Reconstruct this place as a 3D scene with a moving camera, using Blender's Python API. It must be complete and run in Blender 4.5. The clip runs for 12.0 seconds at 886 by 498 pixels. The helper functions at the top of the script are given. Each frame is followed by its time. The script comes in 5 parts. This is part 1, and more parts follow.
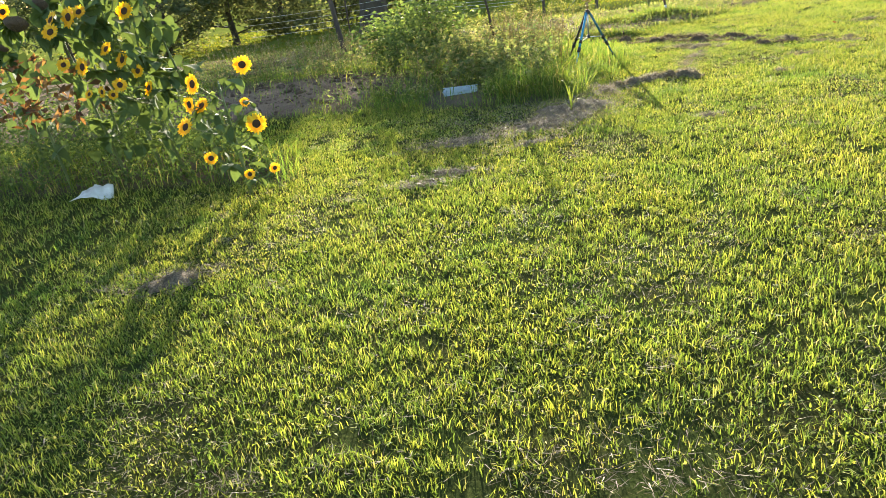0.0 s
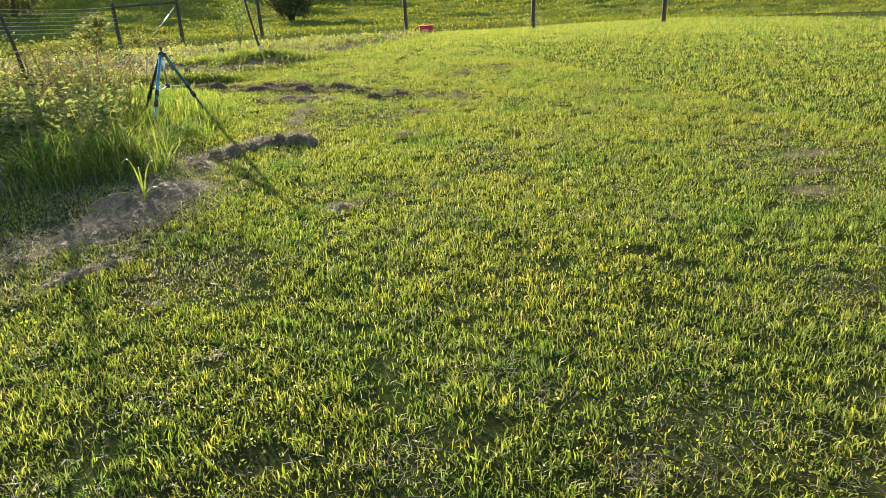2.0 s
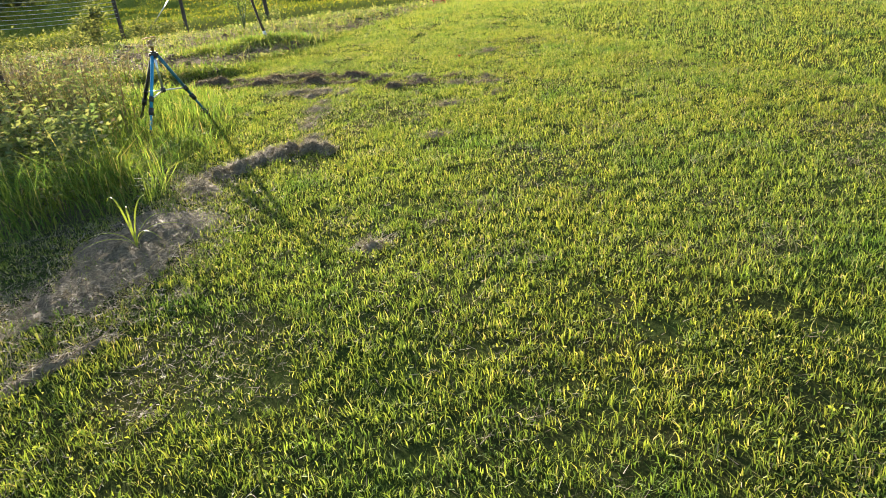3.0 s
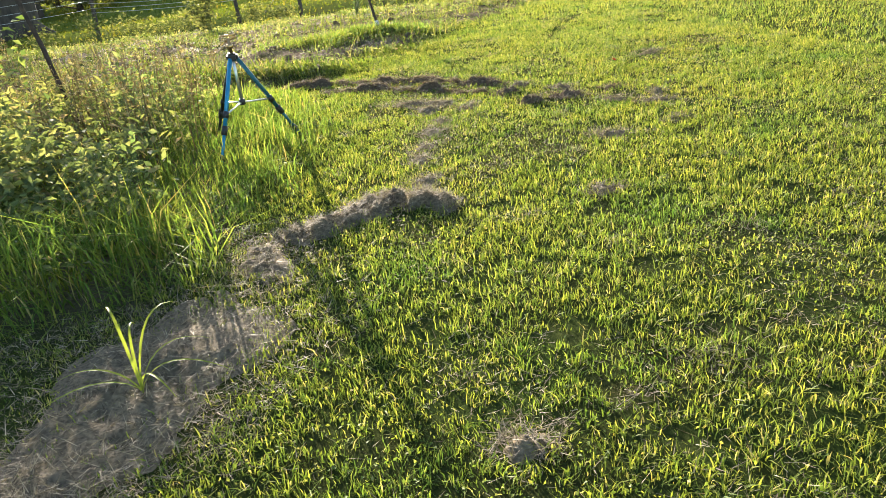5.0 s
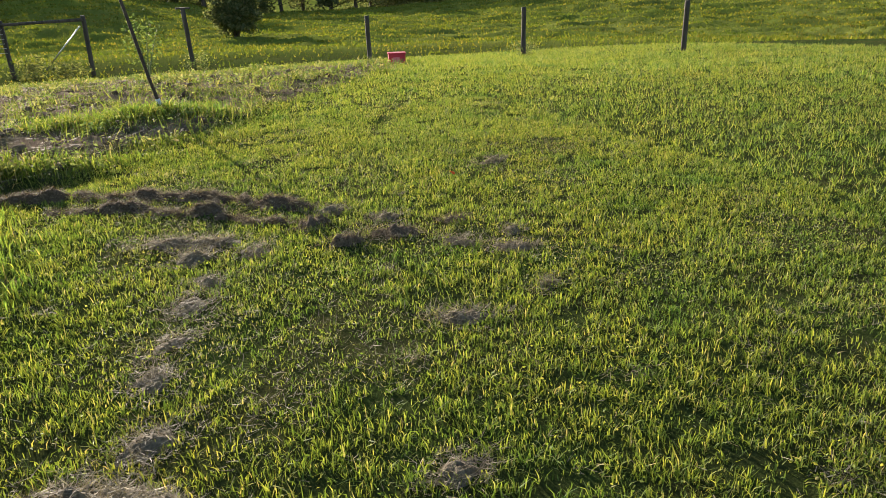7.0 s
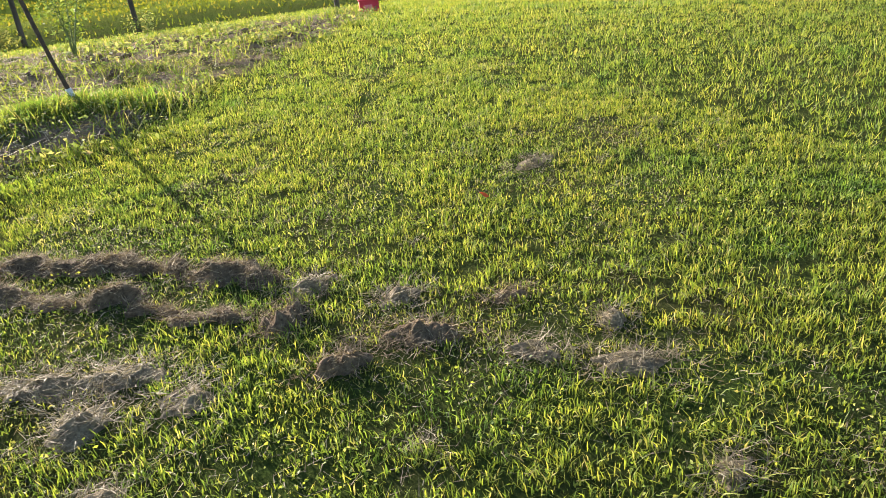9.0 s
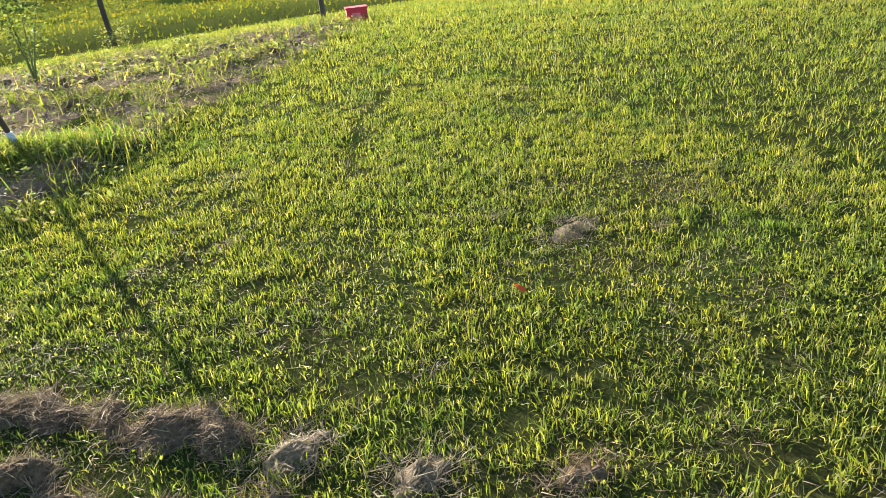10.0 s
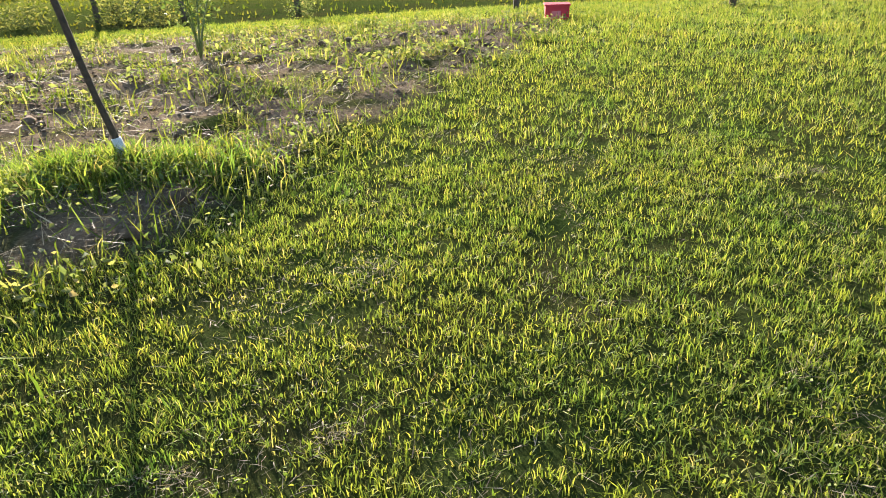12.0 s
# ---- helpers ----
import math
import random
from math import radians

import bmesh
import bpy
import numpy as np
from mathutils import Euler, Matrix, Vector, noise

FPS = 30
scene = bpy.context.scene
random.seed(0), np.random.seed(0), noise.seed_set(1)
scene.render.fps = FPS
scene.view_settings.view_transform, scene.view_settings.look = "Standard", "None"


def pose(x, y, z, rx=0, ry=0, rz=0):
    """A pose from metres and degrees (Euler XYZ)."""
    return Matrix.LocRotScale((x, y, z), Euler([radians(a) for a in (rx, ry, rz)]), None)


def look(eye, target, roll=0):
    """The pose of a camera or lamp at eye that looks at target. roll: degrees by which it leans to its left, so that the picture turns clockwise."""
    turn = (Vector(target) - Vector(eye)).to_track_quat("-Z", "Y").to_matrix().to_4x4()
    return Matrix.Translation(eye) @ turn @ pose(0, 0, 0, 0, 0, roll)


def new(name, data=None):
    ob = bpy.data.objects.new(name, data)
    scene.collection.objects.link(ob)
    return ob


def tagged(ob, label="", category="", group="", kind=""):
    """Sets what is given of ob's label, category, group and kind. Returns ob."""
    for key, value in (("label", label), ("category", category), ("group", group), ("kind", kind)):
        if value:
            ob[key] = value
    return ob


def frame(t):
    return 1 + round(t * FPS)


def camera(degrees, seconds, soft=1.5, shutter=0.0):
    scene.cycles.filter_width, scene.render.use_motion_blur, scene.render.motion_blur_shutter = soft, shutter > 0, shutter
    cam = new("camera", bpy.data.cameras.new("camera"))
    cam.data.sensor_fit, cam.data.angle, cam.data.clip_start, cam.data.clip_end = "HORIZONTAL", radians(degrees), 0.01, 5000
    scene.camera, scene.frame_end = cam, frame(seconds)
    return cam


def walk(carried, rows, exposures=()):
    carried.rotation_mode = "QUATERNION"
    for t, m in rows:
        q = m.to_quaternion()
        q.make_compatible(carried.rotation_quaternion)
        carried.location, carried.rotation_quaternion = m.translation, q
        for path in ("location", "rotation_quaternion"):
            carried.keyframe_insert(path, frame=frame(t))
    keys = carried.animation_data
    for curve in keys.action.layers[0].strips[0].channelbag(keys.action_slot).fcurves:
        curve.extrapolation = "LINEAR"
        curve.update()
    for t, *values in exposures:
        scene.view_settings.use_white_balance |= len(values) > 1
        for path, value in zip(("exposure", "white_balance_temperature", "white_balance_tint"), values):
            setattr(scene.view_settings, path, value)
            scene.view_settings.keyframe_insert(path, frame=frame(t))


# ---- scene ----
cam = camera(66.1, 12.0, soft=0.9)
PATH = [
    (0, (0.414, 0.292, 1.561), (-0.008, 2.098, 0.812), -8.2),
    (0.5, (0.416, 0.767, 1.537), (0.23, 2.59, 0.737), -7.9),
    (1, (0.42, 1.324, 1.572), (0.756, 3.132, 0.786), -7.6),
    (1.5, (0.595, 1.922, 1.522), (1.278, 3.629, 0.734), -3.0),
    (2, (0.622, 2.493, 1.503), (1.276, 4.223, 0.743), -2.2),
    (2.5, (0.692, 3.081, 1.509), (1.416, 4.76, 0.698), -4.3),
    (3, (0.797, 3.446, 1.576), (1.382, 5.163, 0.733), -5.8),
    (3.2, (0.844, 3.612, 1.587), (1.435, 5.312, 0.715), -7.0),
    (4.8, (1.076, 5.061, 1.469), (1.346, 6.849, 0.614), -7.8),
    (5, (1.099, 5.301, 1.493), (1.394, 7.085, 0.638), -6.2),
    (5.5, (1.34, 5.74, 1.505), (1.648, 7.56, 0.736), -5.8),
    (6, (1.545, 6.153, 1.559), (1.881, 8.021, 0.927), -4.2),
    (6.1, (1.574, 6.273, 1.556), (1.927, 8.166, 1.014), -2.6),
    (6.2, (1.604, 6.394, 1.553), (1.98, 8.287, 1.028), -1.5),
    (6.4, (1.663, 6.635, 1.548), (2.167, 8.481, 0.968), -1.2),
    (6.5, (1.692, 6.755, 1.545), (2.303, 8.555, 0.923), 0.4),
    (6.7, (1.769, 6.921, 1.545), (2.493, 8.657, 0.865), 0.8),
    (8.3, (2.172, 8.318, 1.541), (2.946, 9.962, 0.708), -8.0),
    (8.5, (2.29, 8.554, 1.56), (3.068, 10.182, 0.696), -7.4),
    (9, (2.435, 8.994, 1.512), (3.225, 10.602, 0.622), -4.7),
    (9.5, (2.612, 9.451, 1.536), (3.524, 10.999, 0.657), -3.7),
    (10, (2.817, 9.964, 1.553), (3.623, 11.561, 0.658), -6.0),
    (10.5, (2.885, 10.498, 1.523), (3.654, 12.133, 0.665), -5.5),
    (11, (3.079, 10.97, 1.493), (3.702, 12.629, 0.567), -6.5),
    (11.5, (3.213, 11.374, 1.522), (3.587, 13.106, 0.593), -4.2),
    (12, (3.28, 11.84, 1.507), (3.694, 13.578, 0.607), -1.9),
]
EXPOSURES = [(0.0, 2.58), (0.5, 2.53), (1.0, 2.40), (1.5, 2.15), (3.0, 2.20), (5.0, 2.46), (5.5, 2.50), (6.0, 2.20), (6.2, 1.65), (6.5, 1.35), (6.7, 1.45), (8.5, 2.28), (12.0, 2.24)]

SUN_AZ, SUN_EL = -10.5, 12.5
walk(cam, [(t, look(eye, aim, roll)) for t, eye, aim, roll in PATH], EXPOSURES)

# ---- world and sun ----
world = bpy.data.worlds.new("world")
scene.world = world
world.use_nodes = True
wt = world.node_tree
sky = wt.nodes.new("ShaderNodeTexSky")
sky.sky_type = "NISHITA"
sky.sun_disc = False
sky.sun_elevation = radians(SUN_EL)
sky.sun_rotation = radians(SUN_AZ)
sky.air_density, sky.dust_density, sky.ozone_density = 1.0, 1.2, 1.2
back = wt.nodes["Background"]
back.inputs["Strength"].default_value = 0.08
wt.links.new(sky.outputs["Color"], back.inputs["Color"])

sun_data = bpy.data.lights.new("sun", "SUN")
sun_data.energy, sun_data.angle, sun_data.color = 4.7, radians(0.53), (1.0, 0.87, 0.73)
sun_way = Vector((math.sin(radians(SUN_AZ)) * math.cos(radians(SUN_EL)), math.cos(radians(SUN_AZ)) * math.cos(radians(SUN_EL)), math.sin(radians(SUN_EL))))
sun = new("sun", sun_data)
sun.matrix_world = look(sun_way * 50, (0, 0, 0))


# ---- materials ----
def nodes_of(name):
    m = bpy.data.materials.new(name)
    m.use_nodes = True
    t = m.node_tree
    return m, t, t.nodes["Principled BSDF"], t.nodes["Material Output"]


def link(t, a, b):
    t.links.new(a, b)


def tex_noise(t, scale, detail=4, rough=0.6, distort=0.0):
    """Noise in world metres."""
    pos = t.nodes.new("ShaderNodeNewGeometry")
    n = t.nodes.new("ShaderNodeTexNoise")
    n.inputs["Scale"].default_value, n.inputs["Detail"].default_value = scale, detail
    n.inputs["Roughness"].default_value, n.inputs["Distortion"].default_value = rough, distort
    link(t, pos.outputs["Position"], n.inputs["Vector"])
    return n.outputs["Fac"]


def obj_noise(t, scale, detail=4, stretch=(1, 1, 1)):
    """Noise in the thing's own metres."""
    co = t.nodes.new("ShaderNodeTexCoord")
    mp = t.nodes.new("ShaderNodeMapping")
    mp.inputs["Scale"].default_value = stretch
    n = t.nodes.new("ShaderNodeTexNoise")
    n.inputs["Scale"].default_value, n.inputs["Detail"].default_value = scale, detail
    link(t, co.outputs["Object"], mp.inputs["Vector"])
    link(t, mp.outputs["Vector"], n.inputs["Vector"])
    return n.outputs["Fac"]


def ramp(t, fac, stops):
    r = t.nodes.new("ShaderNodeValToRGB")
    e = r.color_ramp.elements
    while len(e) < len(stops):
        e.new(0.5)
    for el, (p, c) in zip(e, stops):
        el.position, el.color = p, (*c, 1)
    link(t, fac, r.inputs["Fac"])
    return r.outputs["Color"]


def mix(t, fac, a, b, kind="MIX"):
    m = t.nodes.new("ShaderNodeMix")
    m.data_type, m.blend_type = "RGBA", kind
    for sock, v in ((m.inputs["Factor"], fac), (m.inputs["A"], a), (m.inputs["B"], b)):
        if isinstance(v, (int, float)):
            sock.default_value = v
        elif isinstance(v, tuple):
            sock.default_value = (*v, 1)
        else:
            link(t, v, sock)
    return m.outputs["Result"]


def bump(t, p, fac, strength, distance):
    b = t.nodes.new("ShaderNodeBump")
    b.inputs["Strength"].default_value, b.inputs["Distance"].default_value = strength, distance
    link(t, fac, b.inputs["Height"])
    link(t, b.outputs["Normal"], p.inputs["Normal"])


def plant(name, stops, patch=None, rough=0.5, through_light=0.45, patch_scale=0.6, spec=0.35):
    """A leaf or blade: colour by piece, drifting in patches over the ground, with light passing through it."""
    m, t, p, out = nodes_of(name)
    g = t.nodes.new("ShaderNodeNewGeometry")
    col = ramp(t, g.outputs["Random Per Island"], stops)
    if patch:
        f = ramp(t, tex_noise(t, patch_scale, 5, 0.65), [(0.42, (0, 0, 0)), (0.66, (1, 1, 1))])
        col = mix(t, f, col, mix(t, 1.0, col, patch, "MULTIPLY"))
        f = ramp(t, tex_noise(t, patch_scale * 2.9, 4, 0.6, 0.6), [(0.5, (0, 0, 0)), (0.7, (1, 1, 1))])
        col = mix(t, f, col, mix(t, 1.0, col, (0.58, 0.78, 0.8), "MULTIPLY"))
    link(t, col, p.inputs["Base Color"])
    p.inputs["Roughness"].default_value = rough
    p.inputs["Specular IOR Level"].default_value = spec
    tr = t.nodes.new("ShaderNodeBsdfTranslucent")
    link(t, mix(t, 1.0, col, (1.25, 1.2, 0.55), "MULTIPLY"), tr.inputs["Color"])
    ms = t.nodes.new("ShaderNodeMixShader")
    ms.inputs["Fac"].default_value = through_light
    link(t, p.outputs["BSDF"], ms.inputs[1])
    link(t, tr.outputs["BSDF"], ms.inputs[2])
    link(t, ms.outputs["Shader"], out.inputs["Surface"])
    return m


def plain(name, a, b, scale=8, rough=0.6, metal=0.0, bump_d=0.0, stretch=(1, 1, 1), spec=0.5):
    m, t, p, out = nodes_of(name)
    f = obj_noise(t, scale, 5, stretch)
    link(t, ramp(t, f, [(0.3, a), (0.7, b)]), p.inputs["Base Color"])
    p.inputs["Roughness"].default_value, p.inputs["Metallic"].default_value = rough, metal
    p.inputs["Specular IOR Level"].default_value = spec
    if bump_d:
        bump(t, p, obj_noise(t, scale * 4, 5, stretch), 0.7, bump_d)
    return m


M_LAWN = plant("lawn_grass", [(0.0, (0.075, 0.13, 0.034)), (0.4, (0.162, 0.231, 0.048)), (0.75, (0.252, 0.312, 0.064)), (0.92, (0.34, 0.358, 0.1)), (1.0, (0.4, 0.36, 0.19))], (1.2, 1.05, 0.95), spec=0.16, rough=0.55)
M_TALL = plant("tall_grass", [(0.0, (0.075, 0.14, 0.035)), (0.55, (0.135, 0.22, 0.055)), (0.9, (0.21, 0.285, 0.075)), (1.0, (0.38, 0.34, 0.18))], (1.4, 1.02, 0.9), patch_scale=2.6, rough=0.65, spec=0.15, through_light=0.58)
M_ARCH = plant("arching_blade", [(0.0, (0.17, 0.25, 0.045)), (0.7, (0.26, 0.31, 0.06)), (1.0, (0.36, 0.3, 0.09))], rough=0.5, spec=0.2)
M_PLOT = plant("plot_grass", [(0.0, (0.08, 0.13, 0.025)), (0.5, (0.16, 0.21, 0.04)), (0.8, (0.25, 0.275, 0.08)), (1.0, (0.4, 0.36, 0.2))], (1.1, 0.98, 0.95), patch_scale=0.9, spec=0.1, rough=0.75)
M_PASTURE = plant("pasture_grass", [(0.0, (0.08, 0.115, 0.02)), (0.6, (0.125, 0.155, 0.026)), (1.0, (0.2, 0.19, 0.055))], (1.2, 0.95, 0.9), patch_scale=0.12, rough=0.9, spec=0.0)
M_STRAW = plant("dry_clippings", [(0.0, (0.075, 0.06, 0.042)), (0.4, (0.17, 0.138, 0.098)), (0.8, (0.29, 0.245, 0.175)), (1.0, (0.44, 0.39, 0.29))], rough=0.7, through_light=0.25)
M_THATCH = plant("dark_thatch", [(0.0, (0.075, 0.055, 0.038)), (0.5, (0.17, 0.128, 0.088)), (0.85, (0.29, 0.23, 0.16)), (1.0, (0.42, 0.36, 0.26))], rough=0.8, through_light=0.2, spec=0.1)
M_WEED = plant("weed_leaf", rough=0.75, spec=0.12, stops=[(0.0, (0.11, 0.155, 0.075)), (0.5, (0.19, 0.245, 0.11)), (0.85, (0.28, 0.31, 0.16)), (1.0, (0.36, 0.31, 0.2))], patch=(1.15, 0.98, 0.95), through_light=0.5)
M_SHRUB = plant("shrub_leaf", rough=0.7, spec=0.15, stops=[(0.0, (0.07, 0.115, 0.045)), (0.6, (0.125, 0.185, 0.07)), (1.0, (0.22, 0.27, 0.1))])
M_SEED = plant("dry_seed_head", [(0.0, (0.13, 0.1, 0.05)), (0.6, (0.25, 0.2, 0.11)), (1.0, (0.4, 0.34, 0.21))], rough=0.75, through_light=0.3)
M_TREE = plant("tree_leaf", [(0.0, (0.075, 0.098, 0.055)), (0.6, (0.125, 0.148, 0.085)), (1.0, (0.2, 0.205, 0.12))], through_light=0.5, rough=0.85, spec=0.04)
M_TREE2 = plant("tree_leaf_pale", [(0.0, (0.09, 0.115, 0.055)), (0.6, (0.16, 0.18, 0.085)), (1.0, (0.25, 0.25, 0.13))], through_light=0.5, rough=0.85, spec=0.04)
M_SUNLEAF = plant("sunflower_leaf", [(0.0, (0.065, 0.105, 0.05)), (0.6, (0.11, 0.16, 0.065)), (1.0, (0.25, 0.28, 0.08))], rough=0.75, through_light=0.35, spec=0.12)
M_DRYLEAF = plant("withered_leaf", [(0.0, (0.09, 0.045, 0.025)), (0.6, (0.2, 0.1, 0.05)), (1.0, (0.34, 0.19, 0.09))], rough=0.75, through_light=0.4)
M_PETAL = plant("sunflower_petal", [(0.0, (0.78, 0.42, 0.01)), (0.6, (0.86, 0.55, 0.015)), (1.0, (0.9, 0.66, 0.05))], rough=0.55, through_light=0.4)
M_DISC = plain("sunflower_disc", (0.02, 0.01, 0.006), (0.09, 0.04, 0.015), 160, 0.9, bump_d=0.004)
M_STEM = plain("green_stem", (0.09, 0.13, 0.04), (0.17, 0.2, 0.08), 20, 0.6, bump_d=0.002, stretch=(1, 1, 0.2))
M_WITHER = plain("withered_head", (0.05, 0.035, 0.025), (0.16, 0.11, 0.075), 40, 0.85, bump_d=0.006)
M_BARK = plain("bark", (0.035, 0.028, 0.022), (0.1, 0.08, 0.065), 3, 0.9, bump_d=0.03, stretch=(1, 1, 0.25))
M_POST = plain("weathered_post", (0.035, 0.027, 0.022), (0.12, 0.095, 0.075), 7, 0.9, bump_d=0.012, stretch=(1, 1, 0.12))
M_STAKE = plain("rusty_stake", (0.03, 0.022, 0.018), (0.09, 0.06, 0.045), 25, 0.75, 0.2, bump_d=0.002)
M_WIRE = plain("galvanised_wire", (0.45, 0.44, 0.42), (0.62, 0.61, 0.58), 5, 0.35, 0.9)
M_BLUE = plain("blue_painted_metal", (0.018, 0.2, 0.36), (0.03, 0.28, 0.46), 30, 0.32, 0.25)
# the tripod blue again, darkened to stand in for shade on a back-lit leg
M_BLUE_SHADED = plain("shaded_blue_metal", (0.012, 0.09, 0.13), (0.02, 0.13, 0.18), 30, 0.35, 0.2)
M_BLACK = plain("black_plastic", (0.012, 0.012, 0.013), (0.03, 0.03, 0.032), 30, 0.5)
M_ALU = plain("bare_metal", (0.55, 0.55, 0.54), (0.72, 0.71, 0.69), 40, 0.3, 0.9)
M_BRASS = plain("brass", (0.5, 0.32, 0.14), (0.66, 0.44, 0.22), 60, 0.35, 0.9)
M_RED = plain("red_plastic", (0.5, 0.012, 0.04), (0.6, 0.02, 0.06), 6, 0.45)
M_PINK = plain("pale_red_mark", (0.62, 0.12, 0.16), (0.7, 0.2, 0.24), 10, 0.6)
M_TUB = plain("pale_blue_plastic", (0.3, 0.4, 0.46), (0.44, 0.53, 0.58), 9, 0.5)
M_SHEET = plain("dirty_white_sheet", (0.5, 0.5, 0.47), (0.72, 0.73, 0.72), 14, 0.6)
M_TAPE = plain("grey_tape", (0.4, 0.42, 0.45), (0.6, 0.62, 0.64), 30, 0.55)
M_REDLEAF = plain("red_leaf", (0.4, 0.06, 0.025), (0.52, 0.11, 0.04), 60, 0.95, spec=0.0)


def ground_material():
    """Soil, thatch and far turf; the mesh carries how bare and how far out each spot is."""
    m, t, p, out = nodes_of("ground")
    bare = t.nodes.new("ShaderNodeAttribute")
    bare.attribute_name = "bare"
    far = t.nodes.new("ShaderNodeAttribute")
    far.attribute_name = "far"
    fine = tex_noise(t, 45, 6, 0.7)
    broad = tex_noise(t, 1.3, 5, 0.65)
    thatch = mix(t, ramp(t, broad, [(0.35, (0, 0, 0)), (0.7, (1, 1, 1))]), ramp(t, fine, [(0.3, (0.02, 0.036, 0.01)), (0.7, (0.06, 0.092, 0.024))]), ramp(t, fine, [(0.3, (0.036, 0.038, 0.015)), (0.7, (0.085, 0.085, 0.033))]))
    soil = mix(t, ramp(t, broad, [(0.3, (0, 0, 0)), (0.7, (1, 1, 1))]), ramp(t, fine, [(0.3, (0.095, 0.07, 0.05)), (0.7, (0.22, 0.168, 0.125))]), ramp(t, fine, [(0.3, (0.15, 0.115, 0.085)), (0.7, (0.31, 0.25, 0.19))]))
    roll = tex_noise(t, 0.09, 6, 0.7)
    turf = mix(t, ramp(t, tex_noise(t, 2.2, 6, 0.75), [(0.3, (0, 0, 0)), (0.7, (1, 1, 1))]), ramp(t, roll, [(0.35, (0.09, 0.13, 0.022)), (0.65, (0.135, 0.165, 0.03))]), ramp(t, roll, [(0.35, (0.13, 0.16, 0.027)), (0.65, (0.18, 0.19, 0.05))]))
    a = mix(t, far.outputs["Fac"], thatch, turf)
    link(t, mix(t, bare.outputs["Fac"], a, soil), p.inputs["Base Color"])
    p.inputs["Roughness"].default_value = 0.95
    p.inputs["Specular IOR Level"].default_value = 0.0
    add = t.nodes.new("ShaderNodeMath")
    add.operation = "ADD"
    link(t, tex_noise(t, 14, 8, 0.75), add.inputs[0])
    link(t, tex_noise(t, 1.1, 6, 0.7), add.inputs[1])
    bump(t, p, add.outputs["Value"], 0.9, 0.06)
    return m


M_GROUND = ground_material()


# ---- the lie of the land ----
CENTRE = (1.6, 6.4)
RIDGE_AZ = (-180, -60, -26, -20, -12, -3.4, 2.3, 11.4, 21.5, 26, 34, 40, 44, 70, 180)
RIDGE_EL = (-1.0, -1.2, -2.6, -2.6, -1.2, -0.35, -0.73, -2.1, -1.87, -1.52, -0.75, -0.56, -0.65, -1.3, -1.0)
# garden plot, weed bank and sunflower bed, as outlines on the ground
PLOT = [(-16, 13.4), (0.3, 13.5), (1.3, 14.1), (1.9, 15.0), (2.65, 15.25), (2.97, 15.87), (3.7, 16.88), (4.7, 18.14), (5.93, 19.81), (6.99, 21.23), (8.7, 24.0), (8.2, 25.2), (3, 26.0), (-4, 25.5), (-16, 23.5)]
BANK = [(0.45, 13.6), (0.35, 11.2), (0.45, 9.3), (0.1, 8.4), (-0.9, 8.3), (-1.9, 8.8), (-3.7, 9.0), (-16, 8.4), (-16, 13.6)]
EDGE = [(-0.3, 9.0), (0.45, 9.2), (0.75, 9.45), (1.0, 10.2), (1.2, 11.3), (1.1, 12.4), (0.6, 13.2), (-0.3, 13.3)]
FLOWERBED = [(-2.2, 5.85), (-3.2, 5.95), (-4.4, 6.1), (-16, 6.0), (-16, 8.4), (-4.2, 7.8), (-2.6, 6.8)]


def inside(poly, x, y):
    """Signed distance to an outline, positive within, for arrays."""
    x, y = np.asarray(x, float), np.asarray(y, float)
    best, within = np.full(x.shape, 1e9), np.zeros(x.shape, bool)
    for (x0, y0), (x1, y1) in zip(poly, poly[1:] + poly[:1]):
        dx, dy = x1 - x0, y1 - y0
        u = np.clip(((x - x0) * dx + (y - y0) * dy) / (dx * dx + dy * dy), 0, 1)
        best = np.minimum(best, np.hypot(x - x0 - u * dx, y - y0 - u * dy))
        if y0 != y1:
            within ^= ((y0 > y) != (y1 > y)) & (x < dx * (y - y0) / dy + x0)
    return np.where(within, best, -best)


def ease(a, b, v):
    u = np.clip((v - a) / (b - a), 0, 1)
    return u * u * (3 - 2 * u)


def waves(x, y, seed, scale, octaves=4):
    """Smooth noise for arrays, about -1 to 1."""
    rng = np.random.default_rng(seed)
    total = np.zeros(np.shape(x))
    amp, norm = 1.0, 0.0
    for _ in range(octaves):
        for _ in range(3):
            a, ph = rng.uniform(0, 2 * math.pi, 2)
            k = 2 * math.pi / scale * rng.uniform(0.7, 1.3)
            total = total + amp * np.sin(k * (np.cos(a) * x + np.sin(a) * y) + ph + 1.7 * np.sin(k * 0.6 * (np.sin(a) * x - np.cos(a) * y) + 2 * ph))
        norm += amp * 1.7
        amp, scale = amp * 0.6, scale / 2.1
    return total / norm


